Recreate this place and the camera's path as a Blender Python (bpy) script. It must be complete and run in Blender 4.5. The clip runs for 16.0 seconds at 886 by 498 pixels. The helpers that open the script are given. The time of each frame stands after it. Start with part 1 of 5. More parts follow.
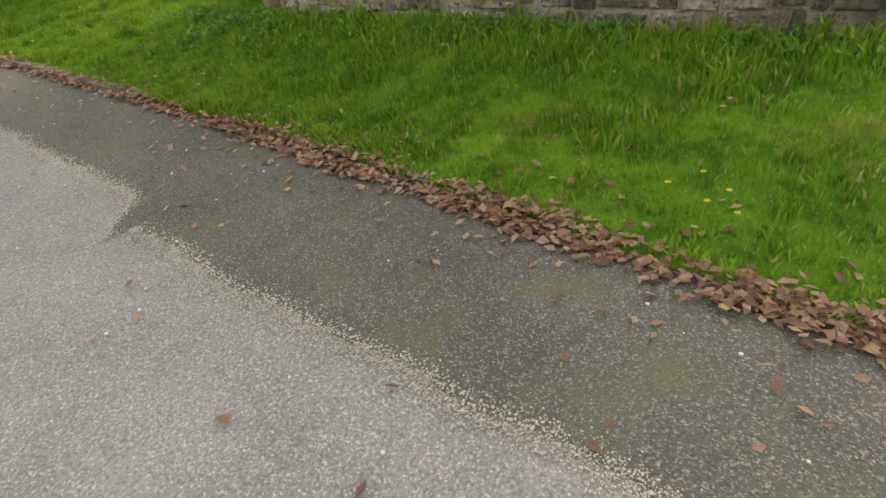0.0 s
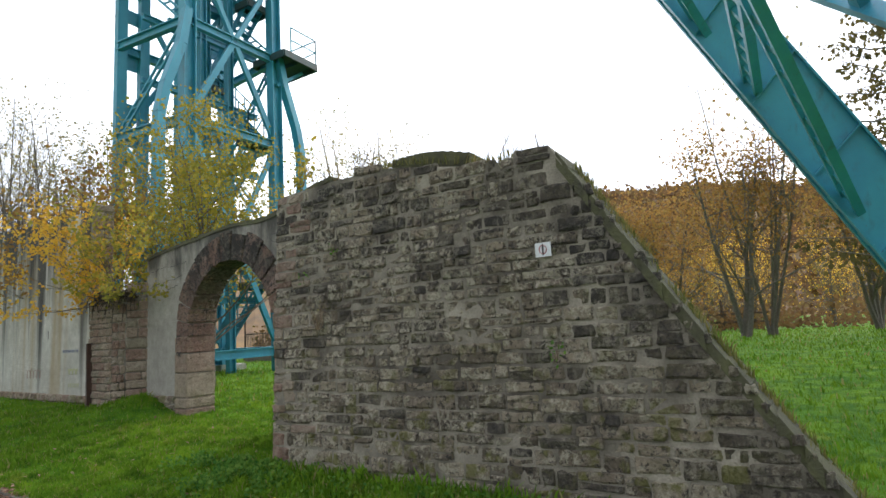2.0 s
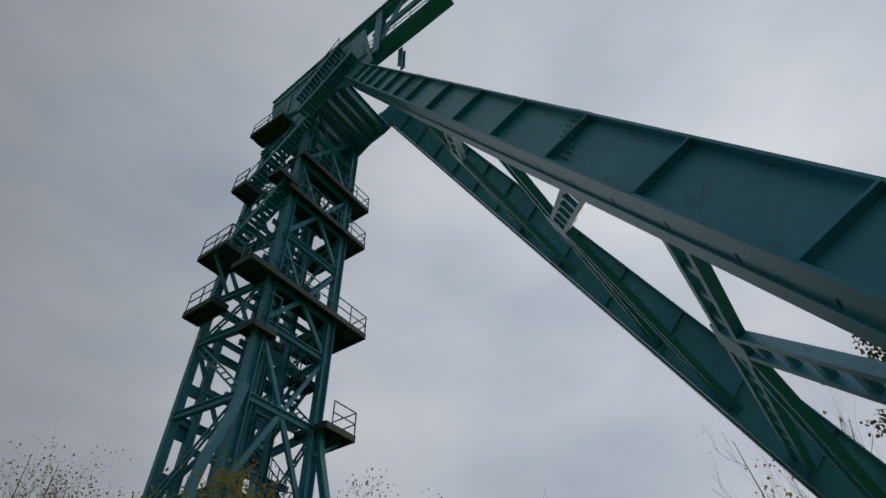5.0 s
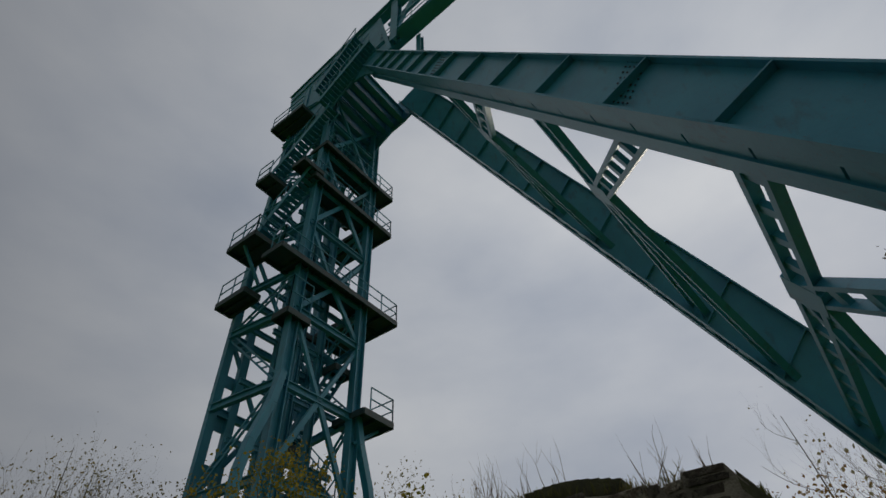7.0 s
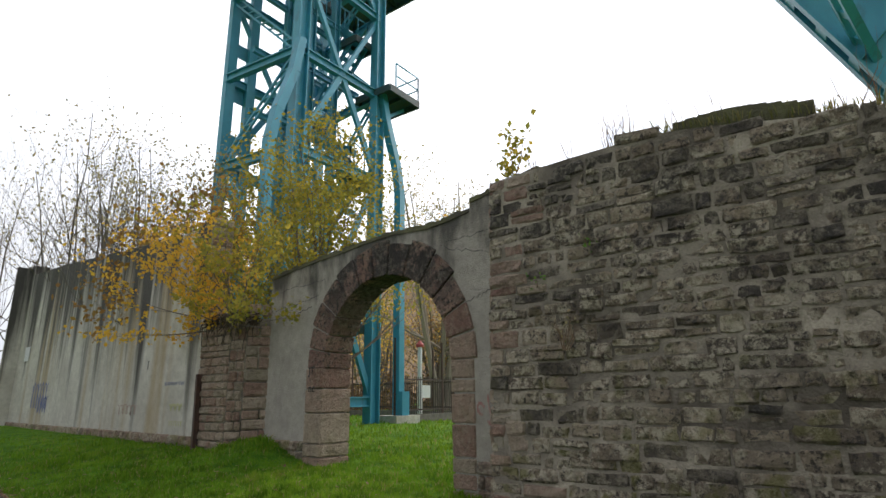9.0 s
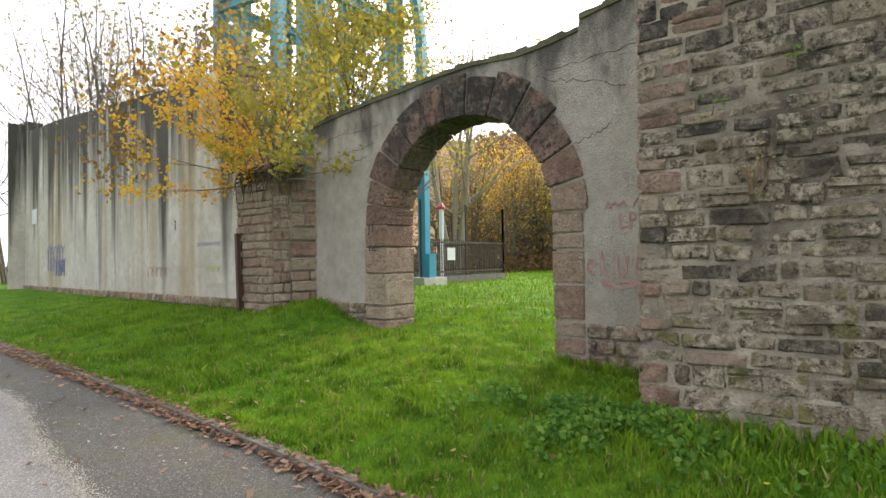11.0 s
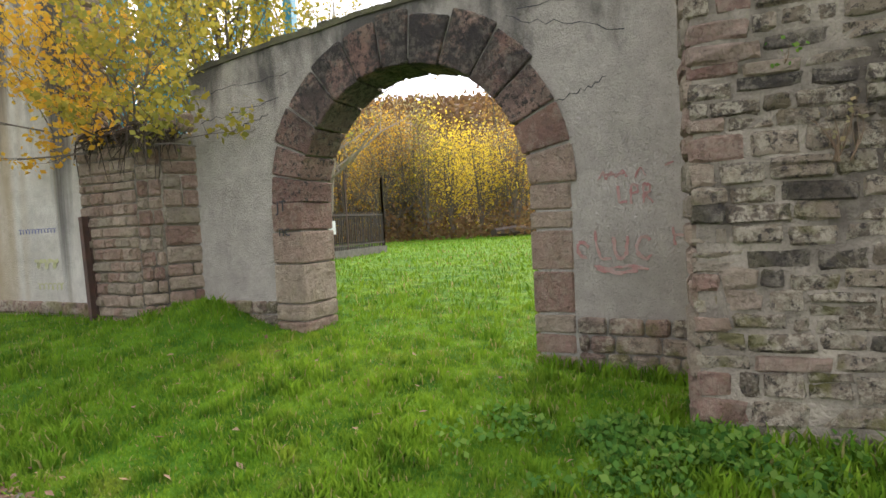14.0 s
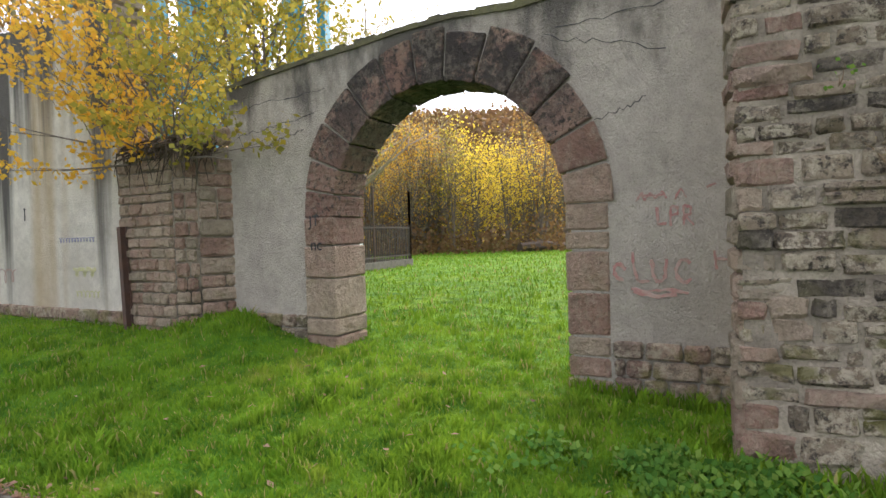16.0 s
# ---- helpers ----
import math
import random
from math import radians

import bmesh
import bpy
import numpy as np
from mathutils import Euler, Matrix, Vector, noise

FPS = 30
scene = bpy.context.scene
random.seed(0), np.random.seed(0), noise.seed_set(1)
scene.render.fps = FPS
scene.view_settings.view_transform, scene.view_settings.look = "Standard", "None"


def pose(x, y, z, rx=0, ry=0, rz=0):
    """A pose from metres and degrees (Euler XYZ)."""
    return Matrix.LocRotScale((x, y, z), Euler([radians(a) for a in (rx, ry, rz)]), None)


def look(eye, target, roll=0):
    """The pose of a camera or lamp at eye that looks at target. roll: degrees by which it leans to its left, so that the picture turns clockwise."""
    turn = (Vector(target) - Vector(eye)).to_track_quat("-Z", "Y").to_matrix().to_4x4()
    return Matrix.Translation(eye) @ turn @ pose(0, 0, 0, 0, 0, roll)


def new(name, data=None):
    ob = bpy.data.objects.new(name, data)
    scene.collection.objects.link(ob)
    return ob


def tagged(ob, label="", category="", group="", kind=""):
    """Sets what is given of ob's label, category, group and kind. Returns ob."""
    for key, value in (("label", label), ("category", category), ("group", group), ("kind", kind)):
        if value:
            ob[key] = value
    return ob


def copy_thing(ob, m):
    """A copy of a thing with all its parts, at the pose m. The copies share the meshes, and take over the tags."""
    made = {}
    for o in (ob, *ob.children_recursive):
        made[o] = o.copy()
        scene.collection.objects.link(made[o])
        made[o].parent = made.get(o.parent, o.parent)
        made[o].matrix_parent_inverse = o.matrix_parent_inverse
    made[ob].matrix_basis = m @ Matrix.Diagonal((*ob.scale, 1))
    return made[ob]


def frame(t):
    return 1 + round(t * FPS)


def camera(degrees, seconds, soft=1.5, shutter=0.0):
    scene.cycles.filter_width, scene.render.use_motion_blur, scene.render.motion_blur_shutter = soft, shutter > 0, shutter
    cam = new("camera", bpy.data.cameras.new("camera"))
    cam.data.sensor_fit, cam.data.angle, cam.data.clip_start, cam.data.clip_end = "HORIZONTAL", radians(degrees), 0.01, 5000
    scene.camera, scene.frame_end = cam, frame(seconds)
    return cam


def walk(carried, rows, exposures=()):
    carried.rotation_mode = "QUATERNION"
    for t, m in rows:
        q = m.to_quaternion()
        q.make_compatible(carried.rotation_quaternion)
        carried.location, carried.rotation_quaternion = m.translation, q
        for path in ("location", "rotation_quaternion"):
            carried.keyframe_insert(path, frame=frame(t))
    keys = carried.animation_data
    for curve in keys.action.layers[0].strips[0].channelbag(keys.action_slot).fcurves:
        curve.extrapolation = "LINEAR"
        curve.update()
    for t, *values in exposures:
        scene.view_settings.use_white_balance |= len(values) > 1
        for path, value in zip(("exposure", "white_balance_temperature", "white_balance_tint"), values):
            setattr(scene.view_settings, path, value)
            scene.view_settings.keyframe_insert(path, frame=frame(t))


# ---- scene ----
cam = camera(76.6, 16.0)
PATH = [
    (0, (-0.236, -0.359, 1.221), (0.917, 0.842, 0.113), -8.2),
    (0.5, (-0.351, -0.37, 1.355), (1.049, 0.907, 0.714), -5.5),
    (1, (-0.452, -0.418, 1.454), (1.041, 0.885, 1.182), -4.2),
    (1.5, (-0.52, -0.469, 1.557), (1.001, 0.828, 1.577), -3.9),
    (2, (-0.535, -0.562, 1.64), (0.97, 0.726, 1.917), -3.5),
    (2.5, (-0.585, -0.631, 1.679), (0.879, 0.622, 2.215), -3.1),
    (3, (-0.617, -0.675, 1.714), (0.783, 0.53, 2.481), -2.7),
    (3.5, (-0.639, -0.709, 1.739), (0.675, 0.435, 2.721), -2.5),
    (4, (-0.699, -0.767, 1.737), (0.527, 0.316, 2.888), -2.1),
    (4.5, (-0.73, -0.827, 1.705), (0.397, 0.184, 3.012), -1.9),
    (6.8, (-0.756, 0.213, 1.424), (0.211, 1.152, 2.902), -3.0),
    (7, (-0.727, 0.356, 1.409), (0.292, 1.353, 2.812), -3.0),
    (7.5, (-0.707, 0.792, 1.389), (0.424, 1.923, 2.59), -2.5),
    (8, (-0.606, 1.277, 1.33), (0.648, 2.535, 2.249), -2.1),
    (8.5, (-0.551, 1.732, 1.341), (0.771, 3.058, 2.045), -1.5),
    (9, (-0.613, 2.181, 1.343), (0.753, 3.552, 1.85), -0.7),
    (9.5, (-0.586, 2.586, 1.315), (0.812, 3.986, 1.608), -0.7),
    (10, (-0.603, 2.961, 1.314), (0.808, 4.368, 1.483), -0.6),
    (10.2, (-0.632, 3.11, 1.311), (0.78, 4.519, 1.449), -0.5),
    (12.3, (-0.57, 4.653, 1.258), (0.903, 6.005, 1.19), -2.8),
    (12.5, (-0.528, 4.802, 1.271), (0.958, 6.138, 1.191), -3.0),
    (13, (-0.466, 5.086, 1.302), (1.089, 6.341, 1.212), -3.0),
    (13.5, (-0.392, 5.178, 1.381), (1.286, 6.261, 1.283), -2.9),
    (14, (-0.26, 5.19, 1.469), (1.47, 6.19, 1.378), -2.8),
    (14.5, (-0.199, 5.194, 1.503), (1.537, 6.184, 1.42), -2.6),
    (15, (-0.21, 5.185, 1.499), (1.529, 6.171, 1.448), -2.2),
    (15.5, (-0.21, 5.217, 1.497), (1.525, 6.21, 1.447), -1.8),
    (16, (-0.259, 5.273, 1.515), (1.428, 6.346, 1.473), -1.7),
]
EXPOSURES = [(0, 2.0, 7500, 12), (0.5, 2.1, 7300, 12), (1.0, 2.2, 7000, 11), (1.5, 2.05, 6700, 10), (2.0, 1.5, 6450, 10), (2.5, 0.75, 6450, 10), (3.0, 0.1, 6500, 10), (3.5, -0.4, 6500, 10),
             (4.0, -0.55, 6500, 10), (4.5, -0.7, 6500, 10), (7.0, -1.05, 6650, 10), (7.5, -0.8, 6650, 10), (8.0, -0.2, 6650, 11), (8.5, 0.45, 6700, 11), (9.0, 1.15, 6750, 12),
             (9.5, 1.75, 6800, 13), (10.0, 2.05, 6850, 14), (12.5, 2.15, 6900, 16), (16.0, 2.2, 6750, 18)]
walk(cam, [(t, look(eye, target, roll)) for t, eye, target, roll in PATH], EXPOSURES)

# ---- world and sun: an overcast autumn day, brighter low in the sky ----
SUN_AZ, SUN_EL = radians(85), radians(30)
world = bpy.data.worlds.new("sky")
scene.world = world
world.use_nodes = True
wn, wl = world.node_tree.nodes, world.node_tree.links
wn.clear()
w_out = wn.new("ShaderNodeOutputWorld")
w_bg = wn.new("ShaderNodeBackground")
w_sky = wn.new("ShaderNodeTexSky")
w_sky.sky_type = "NISHITA"
w_sky.sun_disc = False
w_sky.sun_elevation, w_sky.sun_rotation = SUN_EL, SUN_AZ
w_co = wn.new("ShaderNodeTexCoord")
w_map = wn.new("ShaderNodeMapping")
w_map.inputs["Scale"].default_value = (1.0, 1.0, 2.2)
w_noise = wn.new("ShaderNodeTexNoise")
w_noise.inputs["Scale"].default_value, w_noise.inputs["Detail"].default_value = 1.7, 6
w_noise.inputs["Roughness"].default_value = 0.5
w_ramp = wn.new("ShaderNodeValToRGB")
w_ramp.color_ramp.elements[0].position, w_ramp.color_ramp.elements[0].color = 0.3, (0.40, 0.45, 0.54, 1)
w_ramp.color_ramp.elements[1].position, w_ramp.color_ramp.elements[1].color = 0.72, (0.68, 0.71, 0.75, 1)
w_sep = wn.new("ShaderNodeSeparateXYZ")
w_low = wn.new("ShaderNodeMapRange")
w_low.inputs["From Min"].default_value, w_low.inputs["From Max"].default_value = 0.02, 0.75
w_low.inputs["To Min"].default_value, w_low.inputs["To Max"].default_value = 0.98, 1.2
w_mul = wn.new("ShaderNodeVectorMath")
w_mul.operation = "SCALE"
w_skymul = wn.new("ShaderNodeVectorMath")
w_skymul.operation = "SCALE"
w_skymul.inputs["Scale"].default_value = 0.05
w_mix = wn.new("ShaderNodeMix")
w_mix.data_type = "RGBA"
w_mix.inputs["Factor"].default_value = 0.88
wl.new(w_co.outputs["Generated"], w_map.inputs["Vector"])
wl.new(w_map.outputs["Vector"], w_noise.inputs["Vector"])
wl.new(w_noise.outputs["Fac"], w_ramp.inputs["Fac"])
wl.new(w_co.outputs["Generated"], w_sep.inputs["Vector"])
wl.new(w_sep.outputs["Z"], w_low.inputs["Value"])
w_dot = wn.new("ShaderNodeVectorMath")
w_dot.operation = "DOT_PRODUCT"
w_dot.inputs[1].default_value = (math.sin(SUN_AZ) * math.cos(SUN_EL), math.cos(SUN_AZ) * math.cos(SUN_EL), math.sin(SUN_EL))
w_side = wn.new("ShaderNodeMapRange")
w_side.inputs["From Min"].default_value, w_side.inputs["From Max"].default_value = 0.1, 1.0
w_side.inputs["To Min"].default_value, w_side.inputs["To Max"].default_value = 0.62, 1.68
w_both = wn.new("ShaderNodeMath")
w_both.operation = "MULTIPLY"
wl.new(w_co.outputs["Generated"], w_dot.inputs[0])
wl.new(w_dot.outputs["Value"], w_side.inputs["Value"])
wl.new(w_side.outputs["Result"], w_both.inputs[0])
wl.new(w_low.outputs["Result"], w_both.inputs[1])
wl.new(w_ramp.outputs["Color"], w_mul.inputs[0])
wl.new(w_both.outputs[0], w_mul.inputs["Scale"])
wl.new(w_sky.outputs["Color"], w_skymul.inputs[0])
wl.new(w_skymul.outputs["Vector"], w_mix.inputs["A"])
wl.new(w_mul.outputs["Vector"], w_mix.inputs["B"])
wl.new(w_mix.outputs["Result"], w_bg.inputs["Color"])
wl.new(w_bg.outputs["Background"], w_out.inputs["Surface"])

sun = new("sun", bpy.data.lights.new("sun", "SUN"))
sun.data.energy, sun.data.angle, sun.data.color = 1.15, radians(25), (1.0, 0.91, 0.76)
sun.matrix_world = look((20 * math.sin(SUN_AZ), 20 * math.cos(SUN_AZ), 20 * math.tan(SUN_EL)), (0, 0, 0))


# ---- materials ----
def nodes_of(name, rough=0.8, metal=0.0):
    m = bpy.data.materials.new(name)
    m.use_nodes = True
    n, l = m.node_tree.nodes, m.node_tree.links
    b = n["Principled BSDF"]
    b.inputs["Roughness"].default_value, b.inputs["Metallic"].default_value = rough, metal
    return m, n, l, b


def rgb_mix(n, l, fac, a, b, blend="MIX"):
    x = n.new("ShaderNodeMix")
    x.data_type, x.blend_type = "RGBA", blend
    for socket, value in ((x.inputs["Factor"], fac), (x.inputs["A"], a), (x.inputs["B"], b)):
        if isinstance(value, bpy.types.NodeSocket):
            l.new(value, socket)
        elif isinstance(value, (int, float)):
            socket.default_value = value
        else:
            socket.default_value = (*value, 1)
    return x.outputs["Result"]


def noise_fac(n, l, scale, lo=0.35, hi=0.65, detail=5, stretch=(1, 1, 1), rough=0.6):
    mp = n.new("ShaderNodeMapping")
    mp.inputs["Scale"].default_value = stretch
    geo = n.new("ShaderNodeNewGeometry")
    t = n.new("ShaderNodeTexNoise")
    t.inputs["Scale"].default_value, t.inputs["Detail"].default_value, t.inputs["Roughness"].default_value = scale, detail, rough
    r = n.new("ShaderNodeMapRange")
    r.inputs["From Min"].default_value, r.inputs["From Max"].default_value = lo, hi
    l.new(geo.outputs["Position"], mp.inputs["Vector"])
    l.new(mp.outputs["Vector"], t.inputs["Vector"])
    l.new(t.outputs["Fac"], r.inputs["Value"])
    return r.outputs["Result"]


def bump(n, l, b, fac, strength=0.4, distance=0.01):
    x = n.new("ShaderNodeBump")
    x.inputs["Strength"].default_value, x.inputs["Distance"].default_value = strength, distance
    l.new(fac, x.inputs["Height"])
    l.new(x.outputs["Normal"], b.inputs["Normal"])


def simple(name, a, b_col, scale=6, rough=0.8, metal=0.0, fine=60, strength=0.3, stretch=(1, 1, 1)):
    """A surface of two shades with coarse patches and fine grain."""
    m, n, l, b = nodes_of(name, rough, metal)
    c = rgb_mix(n, l, noise_fac(n, l, scale, stretch=stretch), a, b_col)
    g = noise_fac(n, l, fine, 0.3, 0.7)
    c = rgb_mix(n, l, rgb_fac(n, l, g, 0.35), c, tuple(v * 0.6 for v in a))
    l.new(c, b.inputs["Base Color"])
    bump(n, l, b, g, strength)
    return m


def rgb_fac(n, l, fac, k, add=0.0):
    x = n.new("ShaderNodeMath")
    x.operation = "MULTIPLY_ADD"
    l.new(fac, x.inputs[0])
    x.inputs[1].default_value, x.inputs[2].default_value = k, add
    return x.outputs[0]


def ramp_of(n, l, value, stops):
    r = n.new("ShaderNodeValToRGB")
    e = r.color_ramp.elements
    while len(e) < len(stops):
        e.new(0.5)
    for k, (p, c) in zip(e, stops):
        k.position, k.color = p, (*c, 1)
    l.new(value, r.inputs["Fac"])
    return r.outputs["Color"]


def height_fac(n, l, z0, z1):
    geo = n.new("ShaderNodeNewGeometry")
    sep = n.new("ShaderNodeSeparateXYZ")
    l.new(geo.outputs["Position"], sep.inputs["Vector"])
    r = n.new("ShaderNodeMapRange")
    r.inputs["From Min"].default_value, r.inputs["From Max"].default_value = z0, z1
    l.new(sep.outputs["Z"], r.inputs["Value"])
    return r.outputs["Result"]


def times(n, l, a, b):
    x = n.new("ShaderNodeMath")
    x.operation, x.use_clamp = "MULTIPLY", True
    l.new(a, x.inputs[0])
    l.new(b, x.inputs[1])
    return x.outputs[0]


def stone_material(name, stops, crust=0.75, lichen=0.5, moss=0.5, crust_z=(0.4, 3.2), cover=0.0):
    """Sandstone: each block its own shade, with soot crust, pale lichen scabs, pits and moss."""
    m, n, l, b = nodes_of(name, 0.92)
    info = n.new("ShaderNodeObjectInfo")
    c = ramp_of(n, l, info.outputs["Random"], stops)
    c = rgb_mix(n, l, rgb_fac(n, l, noise_fac(n, l, 0.8, 0.4, 0.62, 4), 0.2), c, (0.40, 0.30, 0.17))
    c = rgb_mix(n, l, rgb_fac(n, l, noise_fac(n, l, 9), 0.3), c, (0.17, 0.14, 0.10))
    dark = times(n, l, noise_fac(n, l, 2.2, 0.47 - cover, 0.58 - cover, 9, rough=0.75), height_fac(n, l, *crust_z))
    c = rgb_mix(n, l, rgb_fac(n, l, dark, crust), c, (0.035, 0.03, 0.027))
    c = rgb_mix(n, l, rgb_fac(n, l, noise_fac(n, l, 17, 0.52, 0.58, 9, rough=0.75), crust), c, (0.035, 0.029, 0.025))
    pale = times(n, l, noise_fac(n, l, 15, 0.47, 0.54, 10, rough=0.8), noise_fac(n, l, 3.4, 0.42, 0.54, 7))
    c = rgb_mix(n, l, rgb_fac(n, l, pale, lichen), c, (0.60, 0.53, 0.39))
    green = times(n, l, noise_fac(n, l, 4, 0.53, 0.62), height_fac(n, l, 2.4, 0.3))
    c = rgb_mix(n, l, rgb_fac(n, l, green, moss), c, (0.17, 0.165, 0.03))
    l.new(c, b.inputs["Base Color"])
    coarse, fine = noise_fac(n, l, 13, 0.25, 0.75, 6, rough=0.65), noise_fac(n, l, 48, 0.25, 0.75, 8, rough=0.75)
    total = n.new("ShaderNodeMath")
    total.operation = "MULTIPLY_ADD"
    l.new(fine, total.inputs[0])
    total.inputs[1].default_value = 0.45
    l.new(coarse, total.inputs[2])
    bump(n, l, b, total.outputs[0], 1.0, 0.055)
    return m


GREY_STOPS = [(0.0, (0.15, 0.115, 0.08)), (0.35, (0.25, 0.195, 0.135)), (0.7, (0.36, 0.285, 0.20)), (1.0, (0.45, 0.37, 0.265))]
PINK_STOPS = [(0.0, (0.30, 0.16, 0.12)), (0.4, (0.42, 0.27, 0.205)), (0.75, (0.50, 0.385, 0.285)), (1.0, (0.36, 0.30, 0.22))]
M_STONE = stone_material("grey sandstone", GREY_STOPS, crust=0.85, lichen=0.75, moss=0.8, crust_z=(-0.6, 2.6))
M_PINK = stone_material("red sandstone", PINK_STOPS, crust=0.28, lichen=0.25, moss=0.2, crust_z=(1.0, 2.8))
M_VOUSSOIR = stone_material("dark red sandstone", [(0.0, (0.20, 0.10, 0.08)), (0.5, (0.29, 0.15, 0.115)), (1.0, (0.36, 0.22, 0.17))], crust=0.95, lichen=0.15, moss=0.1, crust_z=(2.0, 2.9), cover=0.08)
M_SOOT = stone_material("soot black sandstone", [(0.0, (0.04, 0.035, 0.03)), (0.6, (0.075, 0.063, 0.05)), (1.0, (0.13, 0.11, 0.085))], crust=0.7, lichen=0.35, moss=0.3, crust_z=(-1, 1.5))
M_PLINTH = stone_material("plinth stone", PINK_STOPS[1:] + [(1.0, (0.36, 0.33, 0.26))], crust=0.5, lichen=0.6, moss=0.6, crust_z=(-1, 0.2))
M_MORTAR = simple("lime mortar", (0.10, 0.083, 0.062), (0.47, 0.41, 0.315), 1.5, 0.95, fine=55, strength=1.0)
M_COPING = simple("mossy coping mortar", (0.06, 0.054, 0.036), (0.12, 0.118, 0.05), 5, 0.95, fine=40, strength=0.9)


def plaster_material(name, base, pale, z0, z1, streak, yellow=0.0, stretch=0.05):
    """Weathered plaster: soot creeps down from the top in drips, blotches and pits below."""
    m, n, l, b = nodes_of(name, 0.9)
    c = rgb_mix(n, l, noise_fac(n, l, 1.1, 0.35, 0.65, 6), base, pale)
    c = rgb_mix(n, l, rgb_fac(n, l, noise_fac(n, l, 7, 0.42, 0.68, 9, rough=0.7), 0.45), c, tuple(v * 0.62 for v in base))
    if yellow:
        c = rgb_mix(n, l, rgb_fac(n, l, noise_fac(n, l, 0.9, 0.52, 0.63, 3, (1, 1, 0.05)), yellow), c, (0.36, 0.24, 0.09))
    drip = n.new("ShaderNodeMath")
    drip.operation = "MULTIPLY_ADD"
    l.new(height_fac(n, l, z0, z1), drip.inputs[0])
    drip.inputs[1].default_value = 0.62
    l.new(rgb_fac(n, l, noise_fac(n, l, 2.1, 0.25, 0.75, 5, (1, 1, stretch)), 1.0, -0.12), drip.inputs[2])
    soot = n.new("ShaderNodeMapRange")
    soot.inputs["From Min"].default_value, soot.inputs["From Max"].default_value = 0.58, 0.92
    l.new(drip.outputs[0], soot.inputs["Value"])
    c = rgb_mix(n, l, rgb_fac(n, l, soot.outputs["Result"], streak), c, (0.055, 0.05, 0.044))
    c = rgb_mix(n, l, rgb_fac(n, l, noise_fac(n, l, 90, 0.58, 0.68, 3), 0.5), c, tuple(v * 0.35 for v in base))
    l.new(c, b.inputs["Base Color"])
    bump(n, l, b, noise_fac(n, l, 38, 0.25, 0.75, 8, rough=0.7), 0.9, 0.022)
    return m


M_PLASTER = plaster_material("weathered grey plaster", (0.36, 0.325, 0.27), (0.47, 0.43, 0.365), 2.2, 3.9, 0.85, stretch=0.4)
M_CONCRETE = plaster_material("streaked pale concrete", (0.52, 0.485, 0.41), (0.68, 0.645, 0.56), 0.8, 4.9, 0.95, 0.6)


def steel_material():
    m, n, l, b = nodes_of("teal painted steel", 0.42)
    c = rgb_mix(n, l, noise_fac(n, l, 0.6), (0.035, 0.235, 0.335), (0.05, 0.30, 0.41))
    c = rgb_mix(n, l, rgb_fac(n, l, noise_fac(n, l, 3.5, 0.56, 0.7, 8, (1, 1, 0.35)), 0.5), c, (0.05, 0.10, 0.105))
    c = rgb_mix(n, l, rgb_fac(n, l, noise_fac(n, l, 30, 0.62, 0.72, 5), 0.6), c, (0.12, 0.06, 0.035))
    l.new(c, b.inputs["Base Color"])
    bump(n, l, b, noise_fac(n, l, 8), 0.12, 0.01)
    return m


M_STEEL = steel_material()
M_DECK = simple("grimy steel deck", (0.03, 0.075, 0.08), (0.05, 0.06, 0.055), 3, 0.6, fine=30)
M_RUST = simple("rusty iron", (0.10, 0.05, 0.032), (0.06, 0.04, 0.032), 9, 0.8, fine=80)
M_RAILING = simple("dark iron railing", (0.045, 0.035, 0.03), (0.08, 0.05, 0.035), 5, 0.7)
M_BARK = simple("grey brown bark", (0.13, 0.105, 0.085), (0.20, 0.17, 0.14), 12, 0.95, fine=70, strength=0.8)
M_TWIG = simple("dry brown stems", (0.17, 0.11, 0.065), (0.24, 0.17, 0.10), 12, 0.95)
M_BRANCH_PALE = simple("grey autumn twigs", (0.26, 0.21, 0.165), (0.34, 0.28, 0.21), 12, 0.95)


def leaf_material(name, stops, patch=0.6):
    m, n, l, b = nodes_of(name, 0.7)
    b.inputs["Specular IOR Level"].default_value = 0.15
    geo = n.new("ShaderNodeNewGeometry")
    c = ramp_of(n, l, geo.outputs["Random Per Island"], stops)
    c = rgb_mix(n, l, rgb_fac(n, l, noise_fac(n, l, patch, 0.35, 0.65), 0.35), c, stops[0][1])
    l.new(c, b.inputs["Base Color"])
    tr = n.new("ShaderNodeBsdfTranslucent")
    l.new(c, tr.inputs["Color"])
    ms = n.new("ShaderNodeMixShader")
    ms.inputs["Fac"].default_value = 0.5
    l.new(b.outputs[0], ms.inputs[1])
    l.new(tr.outputs[0], ms.inputs[2])
    l.new(ms.outputs[0], n["Material Output"].inputs["Surface"])
    return m


